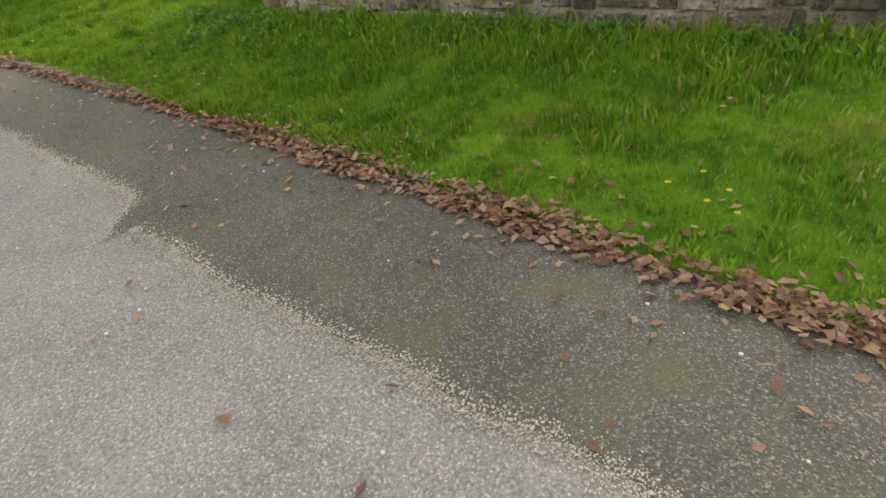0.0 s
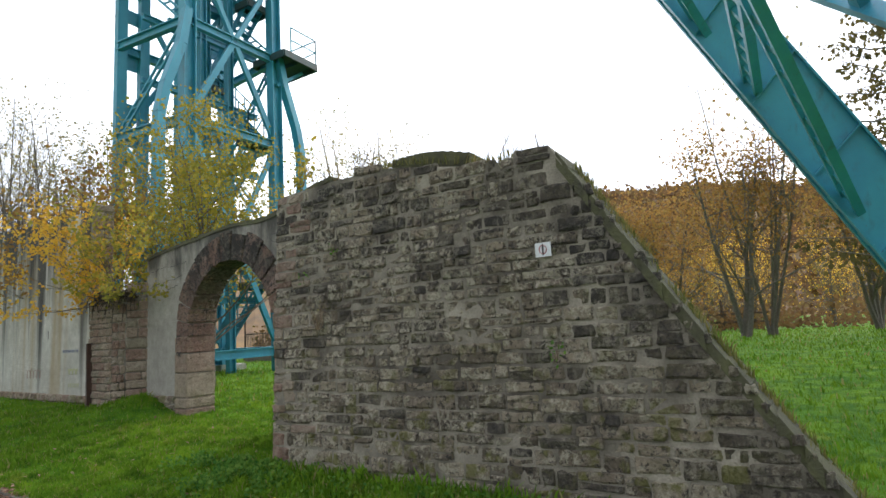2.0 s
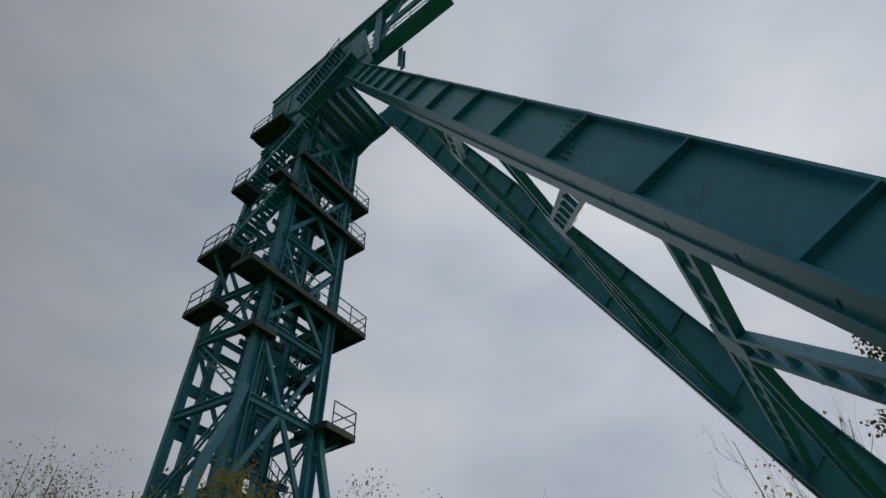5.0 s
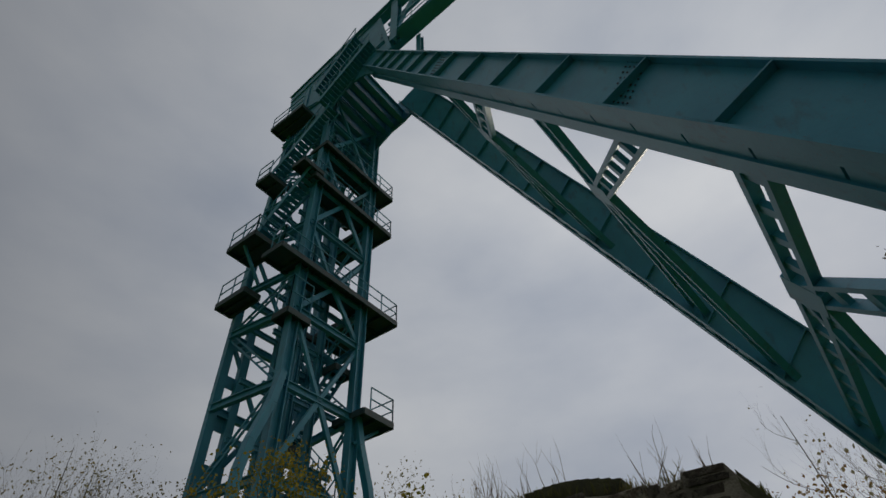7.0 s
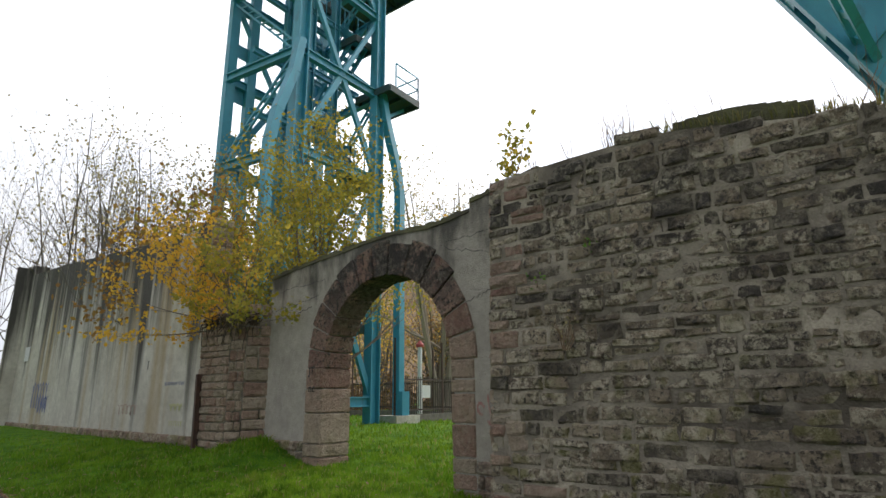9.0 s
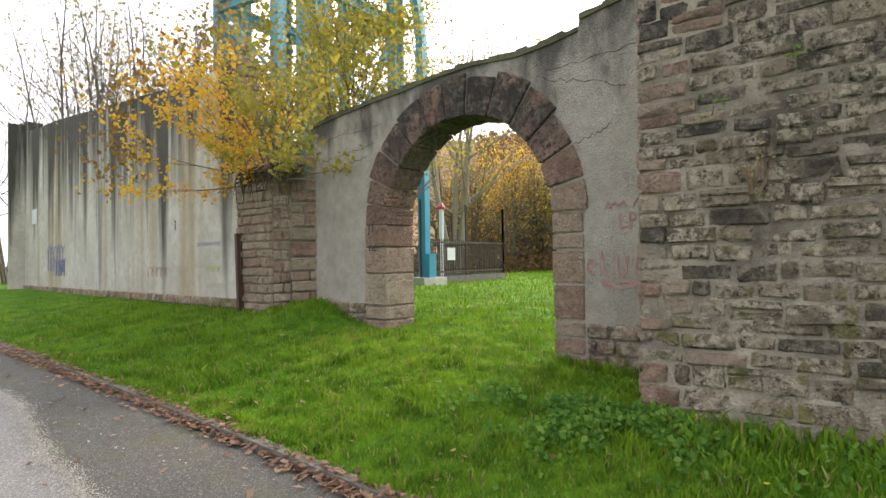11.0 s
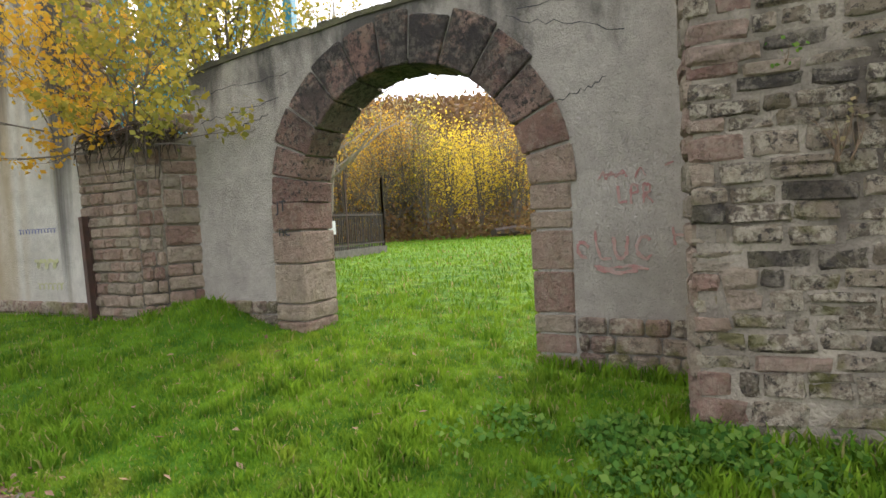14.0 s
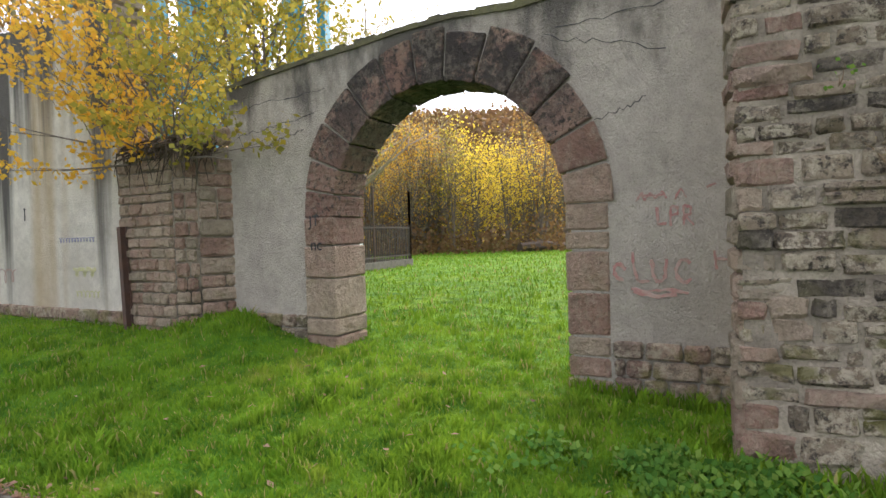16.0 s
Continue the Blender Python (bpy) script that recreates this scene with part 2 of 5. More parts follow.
M_LEAF_YELLOW = leaf_material("yellow green leaves", [(0.0, (0.22, 0.22, 0.045)), (0.4, (0.35, 0.30, 0.05)), (0.75, (0.50, 0.36, 0.05)), (1.0, (0.24, 0.27, 0.07))])
M_LEAF_GOLD = leaf_material("golden leaves", [(0.0, (0.62, 0.38, 0.05)), (0.5, (0.78, 0.52, 0.07)), (1.0, (0.72, 0.36, 0.05))])
M_LEAF_ORANGE = leaf_material("orange leaves", [(0.0, (0.24, 0.13, 0.05)), (0.5, (0.38, 0.21, 0.055)), (1.0, (0.32, 0.24, 0.07))])
M_LEAF_GREY = leaf_material("last grey green leaves", [(0.0, (0.30, 0.27, 0.15)), (0.6, (0.38, 0.33, 0.16)), (1.0, (0.42, 0.30, 0.14))])
M_LEAF_BRIGHT = leaf_material("bright yellow birch leaves", [(0.0, (0.66, 0.50, 0.06)), (0.6, (0.85, 0.66, 0.08)), (1.0, (0.76, 0.54, 0.06))])
M_LEAF_GREEN = leaf_material("green weed leaves", [(0.0, (0.06, 0.17, 0.03)), (0.5, (0.13, 0.27, 0.04)), (1.0, (0.24, 0.36, 0.07))])
M_DEAD = leaf_material("fallen brown leaves", [(0.0, (0.16, 0.09, 0.06)), (0.4, (0.32, 0.19, 0.13)), (0.85, (0.46, 0.31, 0.225)), (1.0, (0.50, 0.36, 0.16))])
M_CONIFER = leaf_material("dull conifer needles", [(0.0, (0.09, 0.08, 0.03)), (1.0, (0.17, 0.13, 0.045))])


def grass_material(name, bladed):
    m, n, l, b = nodes_of(name, 0.85)
    b.inputs["Specular IOR Level"].default_value = 0.1
    big = noise_fac(n, l, 0.9, 0.35, 0.65)
    c = rgb_mix(n, l, big, (0.085, 0.215, 0.014), (0.165, 0.295, 0.020))
    c = rgb_mix(n, l, rgb_fac(n, l, noise_fac(n, l, 3.5, 0.42, 0.6), 0.85), c, (0.042, 0.125, 0.010))
    c = rgb_mix(n, l, rgb_fac(n, l, noise_fac(n, l, 1.7, 0.6, 0.7), 0.45), c, (0.27, 0.27, 0.05))
    if bladed:
        geo = n.new("ShaderNodeNewGeometry")
        c = rgb_mix(n, l, rgb_fac(n, l, geo.outputs["Random Per Island"], 0.5), c, (0.27, 0.38, 0.035))
        k = n.new("ShaderNodeMath")
        k.operation = "GREATER_THAN"
        k.inputs[1].default_value = 0.93
        l.new(geo.outputs["Random Per Island"], k.inputs[0])
        c = rgb_mix(n, l, k.outputs[0], c, (0.30, 0.27, 0.10))
        tr = n.new("ShaderNodeBsdfTranslucent")
        l.new(c, tr.inputs["Color"])
        ms = n.new("ShaderNodeMixShader")
        ms.inputs["Fac"].default_value = 0.35
        l.new(b.outputs[0], ms.inputs[1])
        l.new(tr.outputs[0], ms.inputs[2])
        l.new(ms.outputs[0], n["Material Output"].inputs["Surface"])
    else:
        bump(n, l, b, noise_fac(n, l, 60, 0.2, 0.8), 1.0, 0.03)
    l.new(c, b.inputs["Base Color"])
    return m


M_GROUND = grass_material("lawn soil and turf", False)
M_BLADE = grass_material("grass blades", True)


def asphalt_material(name, a, b_col, speck, moss):
    m, n, l, b = nodes_of(name, 0.82)
    c = rgb_mix(n, l, noise_fac(n, l, 1.3), a, b_col)
    v = n.new("ShaderNodeTexVoronoi")
    v.inputs["Scale"].default_value = 135
    geo = n.new("ShaderNodeNewGeometry")
    l.new(geo.outputs["Position"], v.inputs["Vector"])
    sp = ramp_of(n, l, v.outputs["Color"], [(0.0, (0, 0, 0)), (0.62, (0, 0, 0)), (0.9, (1, 1, 1))])
    sp2 = n.new("ShaderNodeSeparateColor")
    l.new(sp, sp2.inputs[0])
    c = rgb_mix(n, l, rgb_fac(n, l, sp2.outputs[0], 0.75), c, speck)
    c = rgb_mix(n, l, rgb_fac(n, l, noise_fac(n, l, 70, 0.45, 0.65, 4), 0.6), c, tuple(k * 0.35 for k in a))
    c = rgb_mix(n, l, rgb_fac(n, l, noise_fac(n, l, 2.4, 0.52, 0.7, 6), moss), c, (0.075, 0.085, 0.028))
    l.new(c, b.inputs["Base Color"])
    bump(n, l, b, v.outputs["Distance"], 0.7, 0.008)
    return m


M_ASPHALT = asphalt_material("pale worn asphalt", (0.165, 0.157, 0.145), (0.22, 0.208, 0.188), (0.42, 0.39, 0.345), 0.0)
M_DARK_ASPHALT = asphalt_material("dark mossy asphalt", (0.056, 0.052, 0.043), (0.080, 0.074, 0.060), (0.27, 0.25, 0.21), 0.7)
M_GRIT = asphalt_material("sandy grit", (0.36, 0.33, 0.27), (0.44, 0.40, 0.33), (0.55, 0.5, 0.42), 0.0)
M_KERB = simple("weathered kerbstone", (0.12, 0.11, 0.09), (0.2, 0.185, 0.15), 6, 0.9, fine=60, strength=0.8)
M_WHITE = simple("white enamel", (0.75, 0.75, 0.74), (0.68, 0.68, 0.66), 20, 0.4)
M_RED = simple("red paint", (0.42, 0.05, 0.045), (0.34, 0.05, 0.04), 20, 0.6)
M_BLACK = simple("black paint", (0.03, 0.03, 0.033), (0.05, 0.05, 0.05), 20, 0.7)
M_REDSPRAY = simple("faded red spray paint", (0.36, 0.17, 0.15), (0.40, 0.31, 0.26), 14, 0.9)
M_BLUESPRAY = simple("blue spray paint", (0.14, 0.17, 0.36), (0.28, 0.29, 0.42), 15, 0.9)
M_YELLOWSPRAY = simple("faded yellow spray paint", (0.50, 0.50, 0.24), (0.53, 0.50, 0.36), 15, 0.9)
M_PEBBLE = simple("pale pebble", (0.42, 0.40, 0.36), (0.55, 0.53, 0.48), 30, 0.8)
M_DRYGRASS = leaf_material("dry wall grass", [(0.0, (0.10, 0.12, 0.03)), (0.6, (0.20, 0.18, 0.06)), (1.0, (0.28, 0.22, 0.09))])
M_LEAF_BROWN = leaf_material("brown far leaves", [(0.0, (0.12, 0.07, 0.04)), (0.5, (0.20, 0.115, 0.045)), (1.0, (0.17, 0.13, 0.055))], 0.08)
M_ROOF = simple("slate roof", (0.07, 0.07, 0.075), (0.11, 0.10, 0.10), 8, 0.7)
M_RENDER = simple("cream house render", (0.52, 0.48, 0.38), (0.6, 0.56, 0.46), 3, 0.9)
M_WOOD = simple("dark weathered wood", (0.07, 0.05, 0.035), (0.11, 0.08, 0.06), 9, 0.9)


def hill_material():
    m, n, l, b = nodes_of("autumn wood seen far off", 0.95)
    c = rgb_mix(n, l, noise_fac(n, l, 0.09, 0.4, 0.6), (0.17, 0.10, 0.055), (0.21, 0.13, 0.05))
    c = rgb_mix(n, l, rgb_fac(n, l, noise_fac(n, l, 0.35, 0.45, 0.65), 0.7), c, (0.09, 0.065, 0.04))
    l.new(c, b.inputs["Base Color"])
    return m


M_HILL = hill_material()


# ---- mesh helpers ----
def obj(name, verts, faces, mat, parent=None, label=""):
    me = bpy.data.meshes.new(name)
    me.from_pydata([tuple(v) for v in verts], [], faces)
    me.update()
    me.materials.append(mat)
    ob = new(name, me)
    if parent:
        ob.parent = parent
    if label:
        ob["label"] = label
    return ob


def part(name, bm, mat, parent, label=""):
    me = bpy.data.meshes.new(name)
    bm.to_mesh(me)
    bm.free()
    me.materials.append(mat)
    ob = new(name, me)
    ob.parent = parent
    if label:
        ob["label"] = label
    return ob


class Soup:
    """Gathers boxes, beams and sheets into one mesh."""

    def __init__(self):
        self.v, self.f = [], []

    def add(self, verts, faces):
        k = len(self.v)
        self.v += [tuple(p) for p in verts]
        self.f += [tuple(i + k for i in q) for q in faces]

    def box(self, a, b):
        (x0, y0, z0), (x1, y1, z1) = a, b
        self.add([(x0, y0, z0), (x1, y0, z0), (x1, y1, z0), (x0, y1, z0), (x0, y0, z1), (x1, y0, z1), (x1, y1, z1), (x0, y1, z1)], BOX)

    def beam(self, a, b, w, h, up=(0, 0, 1)):
        a, b, up = Vector(a), Vector(b), Vector(up)
        d = (b - a).normalized()
        s = d.cross(up)
        if s.length < 1e-3:
            s = d.cross(Vector((1, 0, 0)))
        s.normalize()
        t = s.cross(d)
        s, t = s * w / 2, t * h / 2
        self.add([a - s - t, a + s - t, a + s + t, a - s + t, b - s - t, b + s - t, b + s + t, b - s + t], BOX)

    def ibeam(self, a, b, w, h, up=(0, 0, 1), th=0.03):
        """An I section: two flanges and a web."""
        a, b, up = Vector(a), Vector(b), Vector(up)
        d = (b - a).normalized()
        s = d.cross(up)
        if s.length < 1e-3:
            s = d.cross(Vector((1, 0, 0)))
        s.normalize()
        t = s.cross(d)
        for k in (-1, 1):
            o = t * k * (h / 2 - th / 2)
            self.beam(a + o, b + o, w, th, t)
        self.beam(a, b, th, h - 2 * th, t)

    def tube(self, pts, radii, sides=6):
        rings = []
        for i, p in enumerate(pts):
            p = Vector(p)
            d = (Vector(pts[min(i + 1, len(pts) - 1)]) - Vector(pts[max(i - 1, 0)])).normalized()
            s = d.cross(Vector((0.3, 0.9, 0.2)))
            s = (s if s.length > 1e-3 else Vector((1, 0, 0))).normalized()
            t = s.cross(d)
            rings.append([p + (s * math.cos(q) + t * math.sin(q)) * radii[i] for q in [2 * math.pi * j / sides for j in range(sides)]])
        fs = []
        for i in range(len(rings) - 1):
            for j in range(sides):
                k = (j + 1) % sides
                fs.append((i * sides + j, i * sides + k, (i + 1) * sides + k, (i + 1) * sides + j))
        fs.append(tuple(range(sides))[::-1])
        fs.append(tuple((len(rings) - 1) * sides + j for j in range(sides)))
        self.add([v for r in rings for v in r], fs)

    def make(self, name, mat, parent=None, label=""):
        return obj(name, self.v, self.f, mat, parent, label)


BOX = [(3, 2, 1, 0), (4, 5, 6, 7), (0, 1, 5, 4), (1, 2, 6, 5), (2, 3, 7, 6), (3, 0, 4, 7)]


def empty(name, at=(0, 0, 0)):
    ob = new(name)
    ob.location = at
    return ob


def lerp_table(x, table):
    if x <= table[0][0]:
        return table[0][1]
    for (a, u), (b, v) in zip(table, table[1:]):
        if x <= b:
            return u + (v - u) * (x - a) / (b - a)
    return table[-1][1]


def smooth(s):
    s = min(max(s, 0), 1)
    return s * s * (3 - 2 * s)


# ---- the lie of the land ----
def road_z(y):
    return -0.45 + 0.055 * min(max(y, -25), 22)


def kerb_x(y):
    y = min(max(y, -12), 26)
    return 1.93 - 0.05 * y - 0.005 * y * abs(y)


WALL_GROUND = [(-12, -0.35), (0, 0.03), (2.7, 0.12), (5.6, 0.18), (7, 0.25), (9.3, 0.41), (12, 0.54), (24, 0.62), (60, 0.8)]


def ground_z(x, y):
    k = kerb_x(y)
    r = road_z(y)
    if x <= k:
        return r
    w = lerp_table(y, WALL_GROUND)
    z = r + 0.045 + (w - r - 0.045) * smooth((x - k) / 2.4)
    z += 0.26 * math.exp(-((x - 3.65) / 0.55) ** 2 - ((y - 10.55) / 0.6) ** 2)
    far = smooth((x - 5) / 9)
    z = z + (0.5 - z) * far
    return z + 0.03 * noise.noise(Vector((x * 0.8, y * 0.8, 3.1))) * smooth((x - k) / 0.8)


def build_ground():
    xs = sorted(set([-3000, -600, -120, -40, -15, -9, -6, -4, -2] + [round(-1 + 0.25 * i, 2) for i in range(0, 60)] + [15, 17, 20, 24, 30, 40, 55, 75, 120, 300, 900, 3000]))
    ys = sorted(set([-3000, -600, -120, -40, -20] + [round(-12 + 0.3 * i, 2) for i in range(0, 100)] + [18 + 2 * i for i in range(0, 12)] + [45, 60, 90, 200, 700, 3000]))
    v = [(x, y, ground_z(x, y) - (0.03 if x <= kerb_x(y) + 0.1 else 0.0)) for x in xs for y in ys]
    ny = len(ys)
    f = [(i * ny + j, (i + 1) * ny + j, (i + 1) * ny + j + 1, i * ny + j + 1) for i in range(len(xs) - 1) for j in range(ny - 1)]
    g = obj("ground", v, f, M_GROUND)
    for p in g.data.polygons:
        p.use_smooth = True
    tagged(g, "green lawn and field rising gently from the road", "ground", kind="structure")


def strip_x(y):
    """Where the pale asphalt meets the dark strip."""
    wob = 0.05 * noise.noise(Vector((y * 2.1, 0.3, 0))) + 0.02 * noise.noise(Vector((y * 9, 1.3, 0)))
    if y > 3.0:
        wob += 0.16 * math.exp(-((y - 3.1) / 0.25) ** 2) * -1
    return lerp_table(y, [(-12, 1.2), (-0.4, 0.88), (0.07, 0.82), (0.7, 0.77), (2.0, 0.59), (3.0, 0.50), (3.3, 0.72), (4.5, 0.62), (8.2, 0.20), (9.85, 0.27), (14, -0.4), (26, -3)]) + wob


def sheet(name, ys, left, right, dz, mat, n=6):
    v, f = [], []
    for y in ys:
        for i in range(n + 1):
            x = left(y) + (right(y) - left(y)) * i / n
            v.append((x, y, road_z(y) + dz))
    for j in range(len(ys) - 1):
        for i in range(n):
            a = j * (n + 1) + i
            f.append((a, a + 1, a + n + 2, a + n + 1))
    return obj(name, v, f, mat)


def build_road():
    ys = [-25 + 0.5 * i for i in range(24)] + [-13 + 0.06 * i for i in range(470)] + [15.2 + 0.5 * i for i in range(13)]
    r = sheet("road", ys, lambda y: -7.0, lambda y: strip_x(y) + 0.04, 0.0, M_ASPHALT)
    tagged(r, "pale worn grey asphalt road with loose stones", "road", kind="structure")
    p = sheet("pavement", ys, lambda y: strip_x(y), lambda y: kerb_x(y) + 0.05, 0.008, M_DARK_ASPHALT)
    tagged(p, "dark mossy damp asphalt strip along the lawn", "pavement", kind="structure")
    # kerbstones, mostly overgrown
    kerb = tagged(empty("kerb", (kerb_x(7), 7, road_z(7))), "low weathered kerb edging the lawn, half overgrown", "kerb", kind="structure")
    y = 5.2
    while y < 14:
        y1 = y + 0.95
        s = Soup()
        a = Vector((kerb_x(y) + 0.03, y + 0.01, road_z(y) + 0.01))
        b = Vector((kerb_x(y1) + 0.03, y1 - 0.01, road_z(y1) + 0.01))
        s.beam(a, b, 0.09, 0.10)
        k = s.make("kerbstone", M_KERB)
        k.parent = kerb
        k.matrix_parent_inverse = Matrix.Translation(-kerb.location)
        y = y1


# ---- masonry ----
def stone_mesh(name, w, h, depth, rnd, rough=0.012, cut=0.022):
    """A rough block with worn corners: x along the wall, y out of it, z up; origin at its lower back middle."""
    c = min(cut, h * 0.16)
    cols = [-w / 2, -w / 2 + c, rnd.uniform(-0.2, 0.2) * w, w / 2 - c, w / 2]
    rows = [0, c, h - c, h]
    nx, nz = 4, 3
    v = []
    for j, z in enumerate(rows):
        for i, x in enumerate(cols):
            edge_x, edge_z = i in (0, nx), j in (0, nz)
            if edge_x and edge_z:
                x, z1 = x * (1 - 0.8 * c / w), h / 2 + (z - h / 2) * (1 - 0.8 * c / h)
            else:
                z1 = z
            y = depth - c * rnd.uniform(0.8, 1.6) if edge_x or edge_z else depth + rnd.uniform(-0.7, 0.7) * rough
            v.append((x + rnd.uniform(-0.5, 0.5) * rough, y, z1 + rnd.uniform(-0.45, 0.45) * rough))
    rim = list(range(nx + 1)) + [(nx + 1) * (j + 1) - 1 for j in range(1, nz + 1)]
    rim += [(nx + 1) * nz + i for i in range(nx - 1, -1, -1)] + [(nx + 1) * j for j in range(nz - 1, 0, -1)]
    k = len(v)
    v += [(v[i][0], 0.0, v[i][2]) for i in rim]
    f = [(j * (nx + 1) + i, j * (nx + 1) + i + 1, (j + 1) * (nx + 1) + i + 1, (j + 1) * (nx + 1) + i) for j in range(nz) for i in range(nx)]
    f += [(rim[i], k + i, k + (i + 1) % len(rim), rim[(i + 1) % len(rim)]) for i in range(len(rim))]
    me = bpy.data.meshes.new(name)
    me.from_pydata(v, [], [q[::-1] for q in f])
    me.update()
    return me


def place(name, mesh, mat, parent, m):
    if not mesh.materials:
        mesh.materials.append(mat)
    ob = new(name, mesh)
    ob.parent = parent
    ob.matrix_basis = m
    return ob


# The big ruined wall: s runs along it from the corner, its front looks back at the road.
C0 = Vector((3.30, 5.56, 0.0))
W_DIR = Vector((0.165, -0.9863, 0.0))
W_OUT = Vector((-0.9863, -0.165, 0.0))
W_TOP = [(0, 3.44), (0.25, 3.47), (0.9, 3.50), (1.6, 3.52), (1.95, 3.47), (2.85, 3.30), (3.28, 3.27), (3.30, 3.36), (3.66, 3.33), (4.0, 2.74), (4.68, 1.66), (5.38, 0.62), (5.85, -0.02)]
W_THICK = 0.55


def wall_point(s, out, z):
    p = C0 + W_DIR * s + W_OUT * (out - 0.05 * (z - 0.2))
    return Vector((p.x, p.y, z))


def prism(name, profile, to_world, thick, mat, parent=None):
    n = len(profile)
    v = [to_world(s, 0, z) for s, z in profile] + [to_world(s, -thick, z) for s, z in profile]
    f = [tuple(range(n)), tuple(range(2 * n - 1, n - 1, -1))] + [(i, i + n, (i + 1) % n + n, (i + 1) % n) for i in range(n)]
    ob = obj(name, v, f, mat, parent)
    bm = bmesh.new()
    bm.from_mesh(ob.data)
    bmesh.ops.recalc_face_normals(bm, faces=bm.faces)
    bmesh.ops.triangulate(bm, faces=[q for q in bm.faces if len(q.verts) > 4])
    bm.to_mesh(ob.data)
    bm.free()
    return ob


def build_big_wall():
    rnd = random.Random(5)
    prof = [(0.02, -0.6), (0.02, 3.40)] + [(s, z - 0.05) for s, z in W_TOP[1:-1]] + [(5.82, -0.1), (5.82, -0.6)]
    wall = prism("wall_ruin", prof, wall_point, W_THICK, M_MORTAR)
    tagged(wall, "ruined grey sandstone wall with a sloping broken end", "wall", kind="structure")
    z, course = -0.12, 0
    rot = Matrix((( -W_DIR.x, W_OUT.x, 0), (-W_DIR.y, W_OUT.y, 0), (0, 0, 1))).to_4x4()
    lean = Matrix.Rotation(math.atan(0.05), 4, "X")
    while z < 3.5:
        h = rnd.uniform(0.095, 0.165) if z > 0.4 else rnd.uniform(0.12, 0.18)
        s = -0.015
        while s < 5.75:
            w = rnd.uniform(0.2, 0.40) if rnd.random() < 0.65 else rnd.uniform(0.11, 0.22)
            top = min(lerp_table(s + 0.04, W_TOP), lerp_table(s + w - 0.03, W_TOP))
            hh = h
            if z + h > top + 0.03:
                # trim or leave out where the wall is broken off
                if z + 0.07 < top:
                    hh = top - z + 0.02 + rnd.uniform(-0.03, 0.03)
                else:
                    if s > 3.7 and z + 0.05 < lerp_table(s + 0.02, W_TOP):
                        w = 0.1
                        hh = h * 0.8
                    else:
                        s += w
                        continue
            dz = rnd.uniform(-0.014, 0.014) + 0.03 * noise.noise(Vector((s * 0.7, z * 2, 0)))
            cuts = [0.0, 1.0]
            if hh > 0.13 and rnd.random() < 0.22:
                cuts = [0.0, rnd.uniform(0.4, 0.6), 1.0]
            for lo, hi in zip(cuts, cuts[1:]):
                if rnd.random() < 0.004:
                    continue
                d = rnd.uniform(0.014, 0.042)
                me = stone_mesh("stone", w - rnd.uniform(0.012, 0.030), hh * (hi - lo) - rnd.uniform(0.010, 0.024), d + 0.03, rnd, 0.022, 0.016)
                o = wall_point(s + w / 2, -0.04, z + dz + hh * lo)
                pink = s < 0.3 and rnd.random() < 0.55
                edge = lerp_table(s + w / 2, W_TOP) - z
                sooty = rnd.random() < (0.85 if s > 2.9 and edge < 0.8 else 0.3 if z > 2.5 or s > 3.2 else 0.1)
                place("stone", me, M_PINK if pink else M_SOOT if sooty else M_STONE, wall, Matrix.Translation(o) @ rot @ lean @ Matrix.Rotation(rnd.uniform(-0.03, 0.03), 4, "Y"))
            s += w
        z += h
        course += 1
    # quoins on the end face, at the corner
    z = -0.1
    while z < 3.3:
        h = rnd.uniform(0.14, 0.22)
        w = rnd.uniform(0.3, 0.5)
        me = stone_mesh("stone", w, h - 0.02, 0.06, rnd, 0.014)
        endrot = Matrix(((-W_OUT.x, -W_DIR.x, 0), (-W_OUT.y, -W_DIR.y, 0), (0, 0, 1))).to_4x4()
        place("stone", me, M_PINK, wall, Matrix.Translation(wall_point(0.03, -w / 2 - 0.01, z)) @ endrot)
        z += h
    # mossy capping along the broken slope and on the crest
    def strip(name, rows, mat, lab, cat):
        s = Soup()
        for (s0, z0), (s1, z1) in zip(rows, rows[1:]):
            m = 5
            for i in range(m):
                a, b = i / m, (i + 1) / m
                sa, za, sb, zb = s0 + (s1 - s0) * a, z0 + (z1 - z0) * a, s0 + (s1 - s0) * b, z0 + (z1 - z0) * b
                j = rnd.uniform(-0.02, 0.03)
                t = rnd.uniform(0.05, 0.09)
                s.add([wall_point(sa, 0.015 + j, za - 0.08), wall_point(sb, 0.015 + j, zb - 0.08), wall_point(sb, -W_THICK - 0.05, zb - 0.08), wall_point(sa, -W_THICK - 0.05, za - 0.08),
                       wall_point(sa, 0.01 + j, za + t), wall_point(sb, 0.01 + j, zb + t), wall_point(sb, -W_THICK - 0.03, zb + t + 0.02), wall_point(sa, -W_THICK - 0.03, za + t)], [q[::-1] for q in BOX])
        ob = s.make(name, mat, wall)
        ob["label"] = lab
    strip("coping", [(3.72, 3.14), (4.0, 2.70), (4.68, 1.62), (5.38, 0.58), (5.85, -0.05)], M_COPING, "mossy rough mortar coping on the slope", "coping")
    s = Soup()
